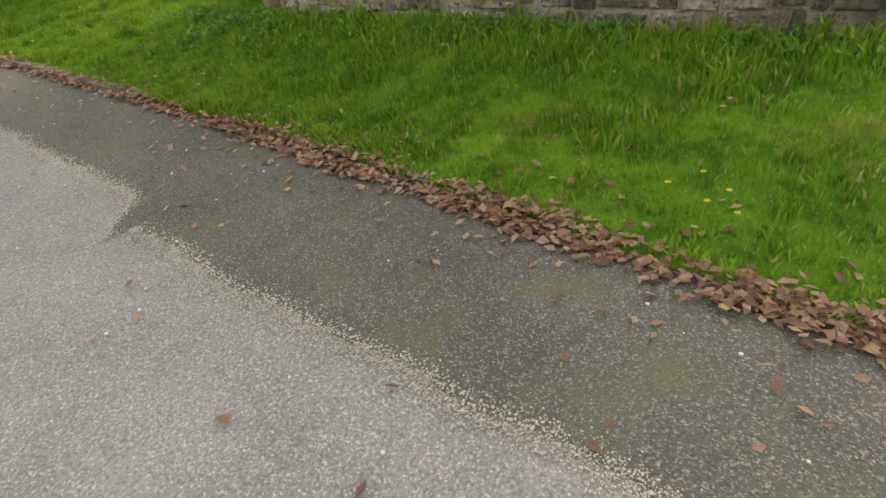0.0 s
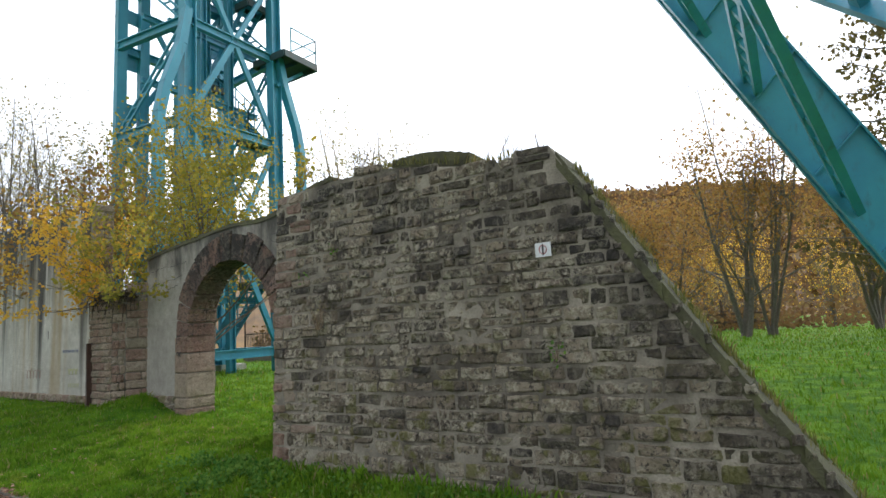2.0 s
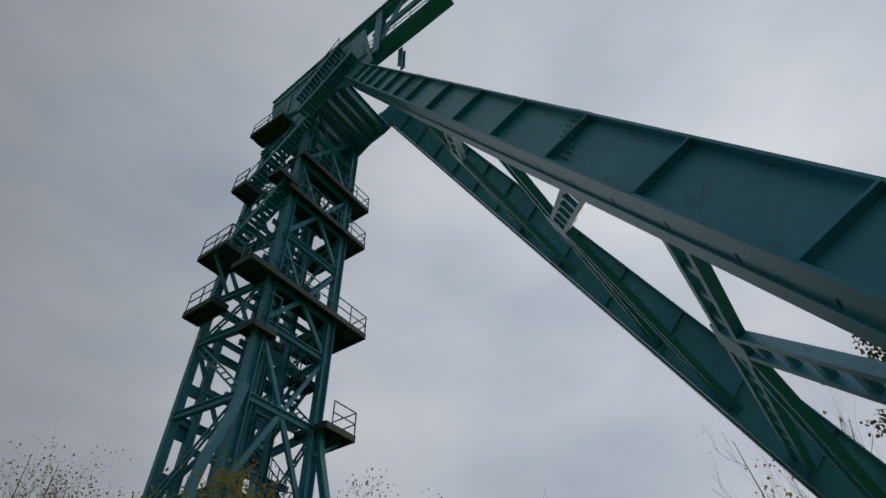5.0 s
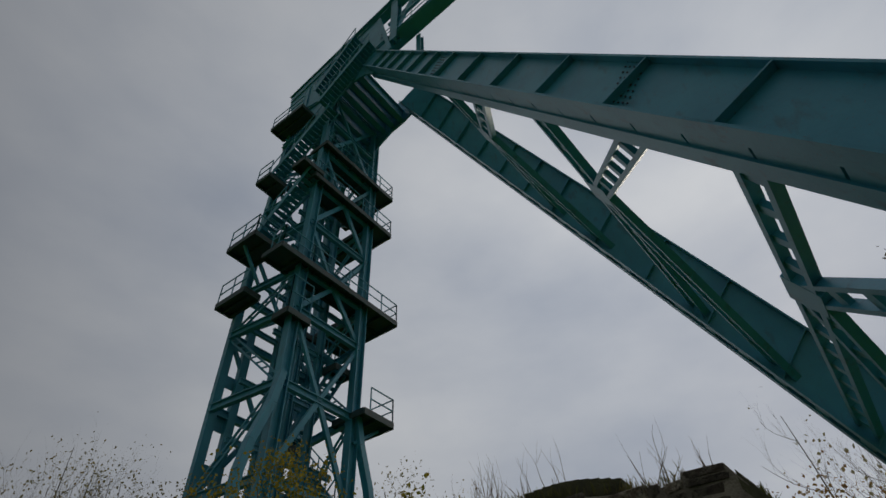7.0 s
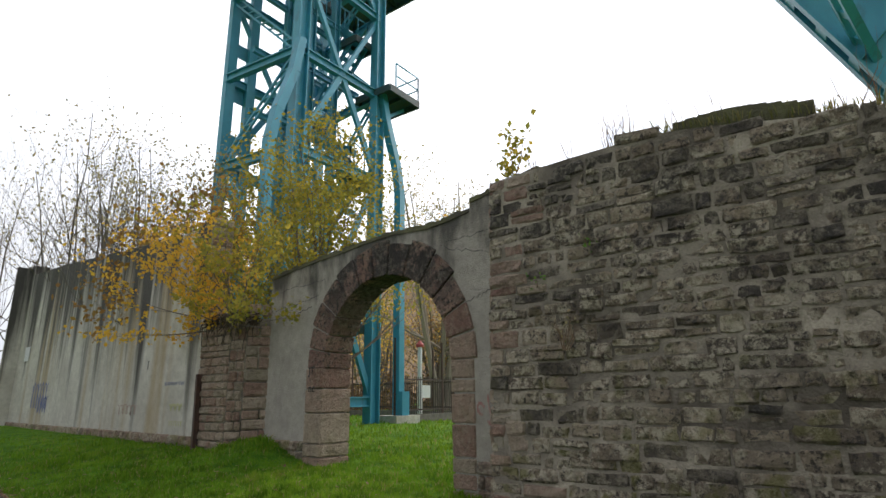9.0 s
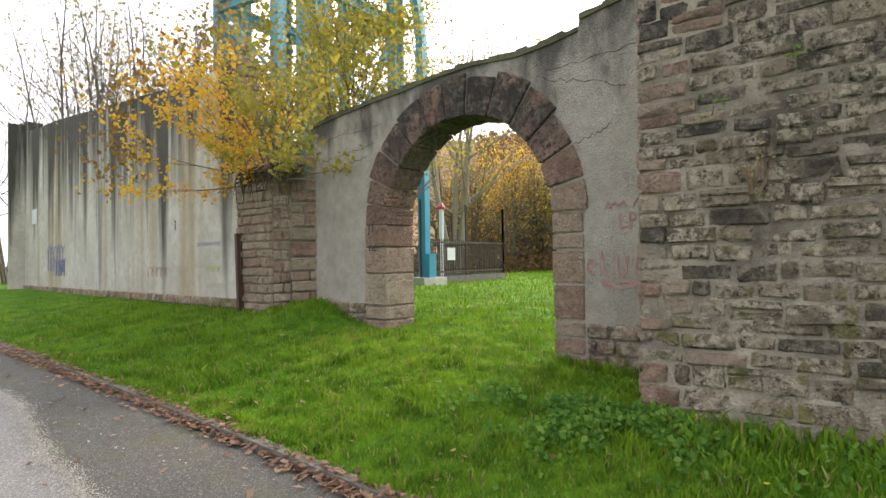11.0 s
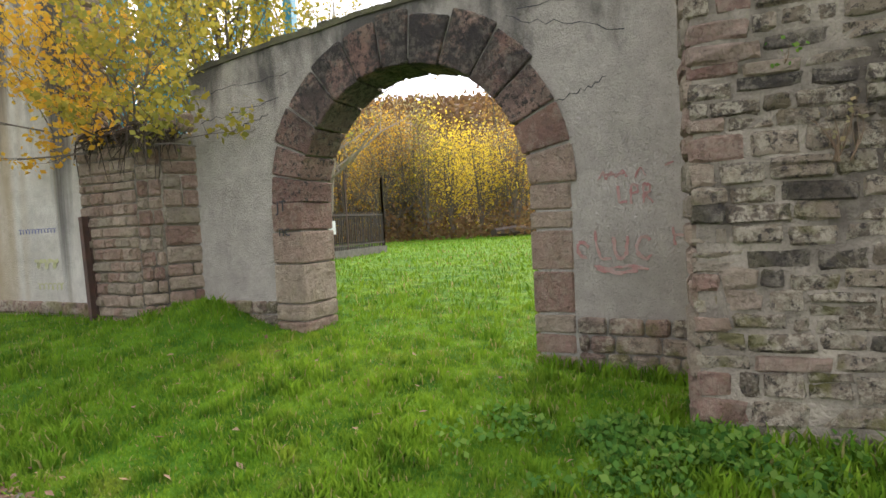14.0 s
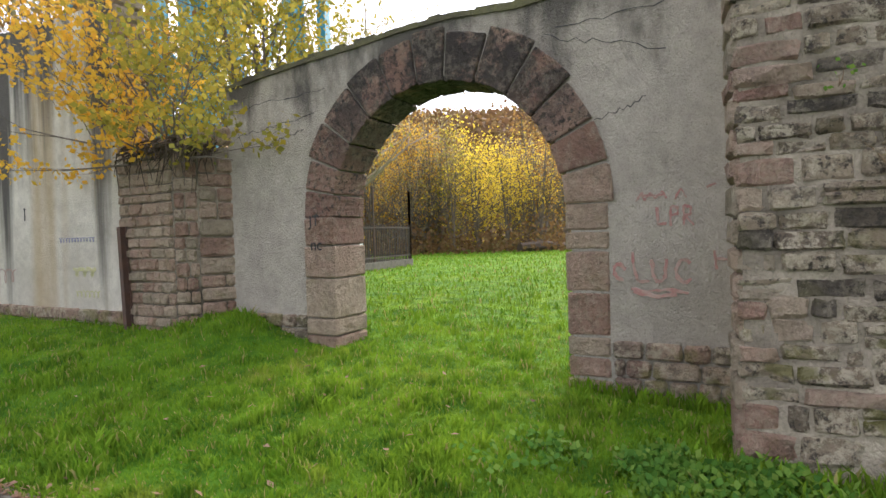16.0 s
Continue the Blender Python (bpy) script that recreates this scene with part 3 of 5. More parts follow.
    for i in range(10):
        a = 1.75 + i * 0.10
        hgt = 0.10 + 0.06 * math.sin(math.pi * (i + 0.5) / 10) - 0.012 * i
        s.add([wall_point(a, -0.12, 3.34), wall_point(a + 0.10, -0.12, 3.32), wall_point(a + 0.10, -W_THICK - 0.2, 3.32), wall_point(a, -W_THICK - 0.2, 3.34),
               wall_point(a, -0.10, 3.46 + hgt), wall_point(a + 0.10, -0.10, 3.45 + hgt), wall_point(a + 0.10, -W_THICK - 0.2, 3.45 + hgt), wall_point(a, -W_THICK - 0.2, 3.46 + hgt)], [q[::-1] for q in BOX])
    cap = s.make("cap_slab", M_COPING, wall, "dark broken slab on the crest of the wall")
    return wall


# The arch wall: r runs along it, left of the opening is larger r.
A0 = Vector((4.2, 7.0, 0.0))
A_DIR = Vector((-0.0698, 0.9976, 0.0))
A_OUT = Vector((-0.9976, -0.0698, 0.0))
A_THICK = 0.46
ARC_R, ARC_Z, ARC_IN, ARC_OUT = 1.11, 1.75, 1.20, 1.67


def arch_point(r, out, z):
    p = A0 + A_DIR * r + A_OUT * out
    return Vector((p.x, p.y, z))


def build_arch_wall():
    rnd = random.Random(8)
    top = [(3.85, 3.30), (3.3, 3.36), (2.6, 3.42), (2.0, 3.45), (1.5, 3.50), (0.9, 3.52), (0.3, 3.47), (-0.1, 3.50), (-0.42, 3.55), (-0.44, 3.66), (-1.42, 3.80)]
    n = 28
    arc = [(ARC_R + (ARC_IN + 0.05) * math.cos(math.pi * i / n), ARC_Z + (ARC_IN + 0.05) * math.sin(math.pi * i / n)) for i in range(n + 1)]
    prof = [(3.85, -0.4)] + top + [(-1.42, -0.4), (ARC_R - ARC_IN - 0.05, -0.4)] + arc[::-1] + [(ARC_R + ARC_IN + 0.05, -0.4)]
    wall = prism("wall_arch", prof, arch_point, A_THICK, M_PLASTER)
    tagged(wall, "plastered wall with a sandstone archway and faded graffiti", "wall", kind="structure")
    rot = Matrix(((A_DIR.x, A_OUT.x, 0), (A_DIR.y, A_OUT.y, 0), (0, 0, 1))).to_4x4()
    # voussoirs
    cuts = [0, 11, 23, 37, 53, 68, 82, 95, 110, 126, 141, 155, 168, 180]
    for a0, a1 in zip(cuts, cuts[1:]):
        g = 0.5
        q0, q1 = radians(a0 + g), radians(a1 - g)
        v = []
        ri, ro = ARC_IN + rnd.uniform(-0.01, 0.01), ARC_OUT + rnd.uniform(-0.05, 0.04)
        if a0 > 140 or a0 < 20:
            ro = ARC_IN + 0.40
        for out in (0.035 + rnd.uniform(-0.008, 0.008), -A_THICK - 0.02):
            for i in range(5):
                q = q0 + (q1 - q0) * i / 4
                for rad in (ri, ro):
                    v.append(arch_point(ARC_R + rad * math.cos(q), out, ARC_Z + rad * math.sin(q)))
        f = []
        for i in range(4):
            a, b, c, d = 2 * i, 2 * i + 1, 2 * i + 3, 2 * i + 2
            f += [(a, b, c, d), (a + 10, d + 10, c + 10, b + 10), (b, b + 10, c + 10, c), (a, d, d + 10, a + 10)]
        f += [(0, 10, 11, 1), (8, 9, 19, 18)]
        ob = obj("voussoir", v, f, M_VOUSSOIR if 20 < a0 < 150 or a0 < 20 else M_PINK, wall)
        bm = bmesh.new()
        bm.from_mesh(ob.data)
        bmesh.ops.recalc_face_normals(bm, faces=bm.faces)
        bmesh.ops.bevel(bm, geom=list(bm.edges), offset=0.012, segments=1, affect="EDGES")
        for vv in bm.verts:
            vv.co += Vector((rnd.uniform(-1, 1), rnd.uniform(-1, 1), rnd.uniform(-1, 1))) * 0.004
        bm.to_mesh(ob.data)
        bm.free()
    # jamb blocks down both sides
    def jamb(r0, r1, z0, heights, mat, outs):
        z = z0
        for k, h in enumerate(heights):
            w = abs(r1 - r0) - 0.01
            me = stone_mesh("jamb_block", w + rnd.uniform(-0.015, 0.015), h - 0.014, A_THICK + outs + 0.01, rnd, 0.008, 0.016)
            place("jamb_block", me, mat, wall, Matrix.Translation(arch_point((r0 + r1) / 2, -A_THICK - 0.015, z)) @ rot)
            z += h
    jamb(ARC_R - ARC_IN, ARC_R - ARC_IN - 0.36, 0.02, [0.17, 0.15, 0.17, 0.17, 0.36, 0.34, 0.16, 0.23], M_PINK, 0.02)
    jamb(ARC_R + ARC_IN, ARC_R + ARC_IN + 0.40, 0.15, [0.2, 0.18, 0.18, 0.42, 0.34, 0.30], M_PINK, 0.06)
    # plinth courses
    for r_from, r_to, z0, z1 in ((-1.42, -0.46, 0.08, 0.66), (2.72, 3.8, 0.3, 0.68)):
        z = z0
        while z < z1:
            h = 0.145
            r = r_from
            while r < r_to - 0.05:
                w = min(rnd.uniform(0.14, 0.36), r_to - r)
                me = stone_mesh("stone", w - 0.014, h - 0.012, 0.1, rnd, 0.012)
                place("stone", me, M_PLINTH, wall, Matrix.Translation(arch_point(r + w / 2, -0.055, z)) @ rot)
                r += w
            z += h
    # crumbling top edge, in darker pieces
    s = Soup()
    for (ra, za), (rb, zb) in zip(top, top[1:]):
        if ra - rb < 0.05:
            continue
        m = max(1, int((ra - rb) / 0.12))
        for i in range(m):
            a, b = ra + (rb - ra) * i / m, ra + (rb - ra) * (i + 1) / m
            z0, z1 = za + (zb - za) * i / m, za + (zb - za) * (i + 1) / m
            t = rnd.uniform(0.015, 0.05)
            s.add([arch_point(a, 0.02, z0 - 0.03), arch_point(b, 0.02, z1 - 0.03), arch_point(b, -A_THICK - 0.02, z1 - 0.03), arch_point(a, -A_THICK - 0.02, z0 - 0.03),
                   arch_point(a, 0.015, z0 + t), arch_point(b, 0.015, z1 + t), arch_point(b, -A_THICK, z1 + t), arch_point(a, -A_THICK, z0 + t)], [q[::-1] for q in BOX])
    s.make("crumbled_edge", M_COPING, wall, "dark mossy crumbling wall top")
    # cracks in the plaster
    s = Soup()
    for r0, z0, r1, z1 in ((-0.05, 3.2, -1.4, 3.28), (0.05, 3.16, -0.9, 2.9), (3.7, 2.72, 2.55, 2.86), (3.7, 3.02, 2.4, 3.1), (-0.35, 2.4, -0.75, 2.55), (3.3, 2.55, 2.7, 2.72)):
        p = [(r0 + (r1 - r0) * i / 14, z0 + (z1 - z0) * i / 14 + rnd.uniform(-0.025, 0.025)) for i in range(15)]
        for (a, b), (c, d) in zip(p, p[1:]):
            s.beam(arch_point(a, 0.001, b), arch_point(c, 0.001, d), 0.005, rnd.uniform(0.003, 0.008), (0, 0, 1))
    s.make("crack", M_BLACK, wall, "thin dark crack in the plaster")
    return wall


def text_on(body, at, out, right, size, mat, parent, lab, jitter=0.0, tilt=0.0):
    cu = bpy.data.curves.new("writing", "FONT")
    cu.body, cu.size, cu.extrude, cu.align_x, cu.align_y = body, size, 0.001, "CENTER", "CENTER"
    tmp = bpy.data.objects.new("writing", cu)
    scene.collection.objects.link(tmp)
    me = bpy.data.meshes.new_from_object(tmp.evaluated_get(bpy.context.evaluated_depsgraph_get()))
    bpy.data.objects.remove(tmp)
    me.materials.clear()
    me.materials.append(mat)
    ob = new("writing", me)
    right, out = Vector(right).normalized(), Vector(out).normalized()
    up = out.cross(right)
    m = Matrix((right, up, out)).transposed().to_4x4()
    ob.matrix_world = Matrix.Translation(Vector(at)) @ m @ Matrix.Rotation(tilt, 4, "Z")
    ob.parent = parent
    ob["label"] = lab
    return ob


def scribble(name, at, out, right, w, h, mat, parent, lab, seed, loops=5, thick=0.02):
    """A loopy spray line."""
    rnd = random.Random(seed)
    right, out = Vector(right).normalized(), Vector(out).normalized()
    up = out.cross(right)
    s = Soup()
    pts = []
    n = loops * 10
    for i in range(n + 1):
        t = i / n
        q = t * loops * 2 * math.pi
        x = (t - 0.5) * w + 0.35 * w / loops * math.sin(q)
        y = h * 0.5 * math.cos(q) * rnd.uniform(0.75, 1.05)
        pts.append(Vector(at) + right * x + up * y)
    for a, b in zip(pts, pts[1:]):
        s.beam(a, b, 0.003, thick * rnd.uniform(0.6, 1.2), up)
    return s.make(name, mat, parent, lab)


def build_pier_and_concrete():
    rnd = random.Random(12)
    # broken masonry pier between the arch wall and the concrete wall
    pier = tagged(obj("masonry_pier", [], [], M_MORTAR), "broken red sandstone pier overgrown by a yellow sapling", "pier", kind="structure")
    poly = [(3.40, 12.22), (3.46, 11.22), (3.62, 11.00), (4.02, 10.80), (4.6, 10.80), (4.6, 12.22)]
    v = [(x, y, 0.2) for x, y in poly] + [(x, y, 2.62) for x, y in poly]
    n = len(poly)
    f = [tuple(range(n)), tuple(range(2 * n - 1, n - 1, -1))] + [(i, i + n, (i + 1) % n + n, (i + 1) % n) for i in range(n)]
    pier.data.from_pydata(v, [], [q[::-1] for q in f])
    pier.data.update()
    for i, (hts, big) in enumerate((((0.09, 0.16), False), ((0.12, 0.2), True), ((0.14, 0.24), True))):
        a, b = Vector((*poly[i], 0)), Vector((*poly[i + 1], 0))
        d = (b - a).normalized()
        L = (b - a).length
        out = Vector((d.y, -d.x, 0))
        if out.x > 0 and i == 0:
            out = -out
        rot = Matrix(((-d.x, out.x, 0), (-d.y, out.y, 0), (0, 0, 1))).to_4x4()
        if rot.to_3x3().determinant() < 0:
            rot = Matrix(((d.x, out.x, 0), (d.y, out.y, 0), (0, 0, 1))).to_4x4()
        z = 0.3
        while z < 2.7:
            h = rnd.uniform(*hts)
            s = 0
            while s < L - 0.03:
                w = min(rnd.uniform(0.12, 0.36) if not big else L * rnd.choice((0.45, 0.6, 1.0)), L - s)
                if z < 2.45 or rnd.random() < 0.6:
                    me = stone_mesh("stone", w - 0.014, h - 0.014, 0.09, rnd, 0.012)
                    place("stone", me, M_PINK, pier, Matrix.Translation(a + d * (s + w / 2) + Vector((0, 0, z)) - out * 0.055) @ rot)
                s += w
            z += h
    # rusty rail leaning on the pier
    s = Soup()
    s.ibeam((3.34, 12.02, 0.5), (3.345, 12.1, 1.75), 0.07, 0.09, (1, 0, 0), 0.012)
    tagged(s.make("iron_rail", M_RUST), "rusty iron rail upright against the pier", "rail")
    # long concrete wall
    a, b = Vector((3.40, 12.22, 0)), Vector((2.5, 25.0, 0))
    d = (b - a).normalized()
    out = Vector((-d.y, d.x, 0))
    L = (b - a).length

    def cp(s, o, z):
        p = a + d * s + out * o
        return Vector((p.x, p.y, z))
    prof = [(0, 0.0), (0, 4.45), (0.25, 4.62), (0.5, 4.50), (2, 4.55), (5, 4.8), (9, 5.15), (L - 0.8, 5.3), (L - 0.78, 5.62), (L, 5.7), (L, 0.0)]
    cw = prism("wall_concrete", prof, cp, 0.4, M_CONCRETE)
    tagged(cw, "tall pale concrete wall streaked black with rain", "wall", kind="structure")
    rot = Matrix(((d.x, out.x, 0), (d.y, out.y, 0), (0, 0, 1))).to_4x4()
    flip = rot if rot.to_3x3().determinant() > 0 else Matrix(((-d.x, out.x, 0), (-d.y, out.y, 0), (0, 0, 1))).to_4x4()
    for zc in (0.40, 0.57):
        s = 0.0
        while s < L:
            w = min(rnd.uniform(0.25, 0.6), L - s)
            if w > 0.06:
                me = stone_mesh("stone", w - 0.014, 0.16, 0.09, rnd, 0.014)
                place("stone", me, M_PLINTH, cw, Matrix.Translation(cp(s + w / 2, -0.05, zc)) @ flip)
            s += w
    # masonry on the broken end above the pier
    z = 2.7
    while z < 4.5:
        h = rnd.uniform(0.16, 0.26)
        me = stone_mesh("stone", 0.38, h - 0.015, 0.08, rnd, 0.012)
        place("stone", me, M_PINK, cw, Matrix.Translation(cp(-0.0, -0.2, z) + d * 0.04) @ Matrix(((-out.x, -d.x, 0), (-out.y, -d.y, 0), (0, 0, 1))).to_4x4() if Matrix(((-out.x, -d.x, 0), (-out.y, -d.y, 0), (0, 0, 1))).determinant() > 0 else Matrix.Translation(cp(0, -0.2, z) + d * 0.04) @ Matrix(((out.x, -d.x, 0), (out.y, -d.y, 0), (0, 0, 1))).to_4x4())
        z += h
    # wall end buttress
    s = Soup()
    s.beam(cp(L - 0.5, 0.03, 0.2), cp(L - 0.5, 0.03, 5.55), 0.75, 0.1, d)
    s.make("buttress", M_CONCRETE, cw)
    # plate on the wall, scrawls
    s = Soup()
    s.beam(cp(10.95, 0.02, 2.72), cp(11.4, 0.02, 2.72), 0.02, 0.42)
    tagged(s.make("notice_plate", M_WHITE), "small blank white notice plate on the concrete wall", "sign")
    right = -d
    scribble("graffiti", cp(9.3, 0.008, 1.45), out, right, 1.5, 0.75, M_BLUESPRAY, cw, "blue spray paint scrawl", 3, 6, 0.035)
    scribble("graffiti", cp(8.9, 0.008, 1.25), out, right, 0.9, 0.5, M_BLUESPRAY, cw, "blue spray paint scrawl", 4, 4, 0.03)
    scribble("graffiti", cp(0.95, 0.006, 1.62), out, right, 0.8, 0.06, M_BLUESPRAY, cw, "faint pale blue writing", 5, 12, 0.008)
    scribble("graffiti", cp(0.8, 0.006, 1.2), out, right, 0.5, 0.10, M_YELLOWSPRAY, cw, "faded yellow paint", 6, 3, 0.05)
    scribble("graffiti", cp(0.75, 0.006, 0.92), out, right, 0.55, 0.09, M_YELLOWSPRAY, cw, "faded ochre writing", 7, 6, 0.015)
    scribble("graffiti", cp(2.2, 0.006, 2.0), out, right, 0.05, 0.2, M_BLACK, cw, "small black mark", 8, 1, 0.02)
    scribble("graffiti", cp(3.0, 0.006, 1.15), out, right, 1.0, 0.22, M_REDSPRAY, cw, "faint red scrawl", 9, 5, 0.015)
    return cw


build_ground()
build_road()
WALL_BIG = build_big_wall()
WALL_ARCH = build_arch_wall()
WALL_CONC = build_pier_and_concrete()


# ---- the winding tower ----
T0 = Vector((8.9, 16.48, 0.0))
TU = Vector((0.987, 0.161, 0.0))
TV = Vector((0.161, -0.987, 0.0))


def tw(u, v, z):
    p = T0 + TU * u + TV * v
    return Vector((p.x, p.y, z))


def railing(name, pts, parent, h=1.0):
    s = Soup()
    for a, b in zip(pts, pts[1:]):
        a, b = Vector(a), Vector(b)
        n = max(1, round((b - a).length / 1.1))
        for i in range(n + 1):
            p = a.lerp(b, i / n)
            s.beam(p, p + Vector((0, 0, h)), 0.04, 0.04, (1, 0, 0))
        for k in (0.5, 1.0):
            s.beam(a + Vector((0, 0, h * k)), b + Vector((0, 0, h * k)), 0.04, 0.04)
    return s.make(name, M_STEEL, parent)


def deck(name, u0, u1, v0, v1, z, parent, hole=None):
    """A platform: plate, edge channel and cross bearers below."""
    s = Soup()
    c = [tw(u0, v0, z), tw(u1, v0, z), tw(u1, v1, z), tw(u0, v1, z)]
    s.add([p - Vector((0, 0, 0.06)) for p in c] + c, BOX)
    for a, b in zip(c, c[1:] + c[:1]):
        s.beam(a - Vector((0, 0, 0.13)), b - Vector((0, 0, 0.13)), 0.08, 0.26)
    n = max(2, int(abs(u1 - u0) / 0.9))
    for i in range(1, n):
        u = u0 + (u1 - u0) * i / n
        s.beam(tw(u, v0, z - 0.15), tw(u, v1, z - 0.15), 0.06, 0.16)
    return s.make(name, M_DECK, parent)


def stair(name, a, b, width_dir, parent, width=0.7):
    a, b, w = Vector(a), Vector(b), Vector(width_dir).normalized() * width
    s = Soup()
    for o in (Vector((0, 0, 0)), w):
        s.beam(a + o, b + o, 0.04, 0.22)
        s.beam(a + o + Vector((0, 0, 0.95)), b + o + Vector((0, 0, 0.95)), 0.04, 0.04)
        for i in range(6):
            p = a.lerp(b, i / 5) + o
            s.beam(p, p + Vector((0, 0, 0.95)), 0.035, 0.035, (1, 0, 0))
    n = max(3, int(abs(b.z - a.z) / 0.22))
    run = (Vector((b.x, b.y, 0)) - Vector((a.x, a.y, 0))).normalized()
    for i in range(n):
        p = a.lerp(b, (i + 0.5) / n)
        s.add([p - run * 0.12, p - run * 0.12 + w, p + run * 0.12 + w, p + run * 0.12,
               p - run * 0.12 + Vector((0, 0, 0.03)), p - run * 0.12 + w + Vector((0, 0, 0.03)), p + run * 0.12 + w + Vector((0, 0, 0.03)), p + run * 0.12 + Vector((0, 0, 0.03))], BOX)
    return s.make(name, M_STEEL, parent)


def build_tower():
    t = tagged(empty("winding_tower"), "tall teal painted steel pit winding tower with stairs and platforms", "winding tower")

    def member(name, a, b, w, h=None, flat=False, up=(0, 0, 1)):
        s = Soup()
        if flat:
            s.beam(a, b, w, h or w, up)
        else:
            s.ibeam(a, b, w, h or w, up, 0.04)
        return s.make(name, M_STEEL, t)
    TOPZ = 31.0
    F, B = 0.0, -3.34
    for k in (-1, 1):
        member("leg", tw(1.77 * k, F, 0.2), tw(1.77 * k, F, TOPZ), 0.34, 0.42, up=TU)
        member("leg", tw(2.1 * k, B, 16), tw(1.8 * k, B, TOPZ), 0.3, 0.36, up=TU)
        # splayed lower legs
        s = Soup()
        pts = [tw(1.85 * k, 0.1, 12.2), tw(2.1 * k, 0.16, 10.9), tw(2.62 * k, 0.2, 9.4), tw(2.82 * k, 0.2, 8.4), tw(2.85 * k, 0.2, 0.2)]
        for a, b in zip(pts, pts[1:]):
            s.beam(a, b, 0.28, 0.26, TU)
        s.make("splayed_leg", M_STEEL, t)
        # battened double back legs
        s = Soup()
        for o in (1.25, 2.05):
            s.beam(tw(o * k, B, 0.2), tw(o * k, B, 16.3), 0.22, 0.34, TU)
        z = 1.0
        while z < 16:
            s.beam(tw(1.25 * k, B - 0.1, z), tw(2.05 * k, B - 0.1, z), 0.06, 0.5)
            z += 1.75
        s.make("battened_leg", M_STEEL, t)
    levels = [1.2, 4.9, 8.6, 11.9, 15.1, 17.2, 20.0, 22.6, 25.4, 28.2, 31.0]
    for z in levels:
        member("girder", tw(-1.77, F, z), tw(1.77, F, z), 0.2, 0.3)
        member("girder", tw(-2.1, B, z), tw(2.1, B, z), 0.2, 0.3)
        for k in (-1, 1):
            member("girder", tw(1.8 * k, F, z), tw(2.15 * k, B, z), 0.2, 0.3)
    for i, (z0, z1) in enumerate(zip(levels, levels[1:])):
        for v, hw in ((F, 1.77), (B, 2.1)):
            if i % 2 == 0:
                member("brace", tw(-hw, v, z0), tw(0, v, z1), 0.12, 0.2, True)
                member("brace", tw(hw, v, z0), tw(0, v, z1), 0.12, 0.2, True)
            else:
                member("brace", tw(0, v, z0), tw(-hw, v, z1), 0.12, 0.16, True)
                member("brace", tw(0, v, z0), tw(hw, v, z1), 0.12, 0.16, True)
        for k in (-1, 1):
            a, b = (tw(1.8 * k, F, z0), tw(2.1 * k, B, z1)) if i % 2 else (tw(2.1 * k, B, z0), tw(1.8 * k, F, z1))
            s = Soup()
            off = Vector((0, 0, 0.16))
            s.beam(a + off, b + off, 0.07, 0.07)
            s.beam(a - off, b - off, 0.07, 0.07)
            for j in range(9):
                p, q = a.lerp(b, j / 9), a.lerp(b, (j + 1) / 9)
                s.beam(p + off, q - off, 0.05, 0.05)
            s.make("lattice_brace", M_STEEL, t)
    # guide columns and shaft rails inside
    for u, v in ((-0.55, -1.0), (0.55, -1.0), (-0.55, -2.3), (0.55, -2.3)):
        member("guide_column", tw(u, v, 0.2), tw(u, v, 30.5), 0.22, 0.26, up=TU)
    for z in [3 + 2.3 * i for i in range(12)]:
        member("guide_girder", tw(-1.8, -1.0, z), tw(1.8, -1.0, z), 0.14, 0.22)
        member("guide_girder", tw(-1.9, -2.3, z + 0.6), tw(1.9, -2.3, z + 0.6), 0.14, 0.22)
    # inner stairs
    z, k = 1.0, 1
    while z < 16:
        stair("stair_flight", tw(0.9, -3.0 if k > 0 else -0.4, z), tw(0.9, -0.4 if k > 0 else -3.0, z + 2.6), TU, t)
        deck("landing", 0.8, 1.75, -0.9 if k > 0 else -3.2, -0.2 if k > 0 else -2.5, z + 2.6, t)
        z += 2.6
        k = -k
    # platforms
    deck("platform", -3.2, 3.65, 0.45, -0.75, 17.35, t)
    deck("platform", 1.9, 3.65, -0.76, -3.3, 17.35, t)
    railing("platform_railing", [tw(-1.6, 0.43, 17.35), tw(3.63, 0.43, 17.35), tw(3.63, -3.2, 17.35)], t)
    railing("platform_railing", [tw(-3.18, -0.3, 17.35), tw(-3.18, 0.43, 17.35), tw(-1.6, 0.43, 17.35)], t)
    deck("platform", 1.6, 3.25, 0.75, -0.9, 12.05, t)
    railing("platform_railing", [tw(1.95, 0.73, 12.05), tw(3.23, 0.73, 12.05), tw(3.23, -0.88, 12.05)], t)
    member("bracket", tw(1.8, 0.1, 10.9), tw(3.1, 0.1, 11.85), 0.1, 0.12, True)
    for z, ul, ur in ((22.7, -2.3, 3.0), (25.6, -2.0, 3.0)):
        deck("platform", ul, ur, 0.45, -0.75, z, t)
        deck("platform", 1.7, ur, -0.76, -3.1, z, t)
        railing("platform_railing", [tw(ul + 0.02, 0.43, z), tw(ur - 0.02, 0.43, z), tw(ur - 0.02, -3.0, z)], t)
    deck("platform", -3.6, -2.3, -1.1, -2.9, 18.7, t)
    railing("platform_railing", [tw(-2.4, -1.12, 18.7), tw(-3.58, -1.12, 18.7), tw(-3.58, -2.88, 18.7)], t)
    member("bracket", tw(-2.3, -2.0, 17.0), tw(-3.4, -2.0, 18.5), 0.1, 0.12, True)
    deck("platform", -3.1, -2.35, -1.6, -3.4, 16.2, t)
    railing("platform_railing", [tw(-3.08, -1.62, 16.2), tw(-3.08, -3.38, 16.2)], t)
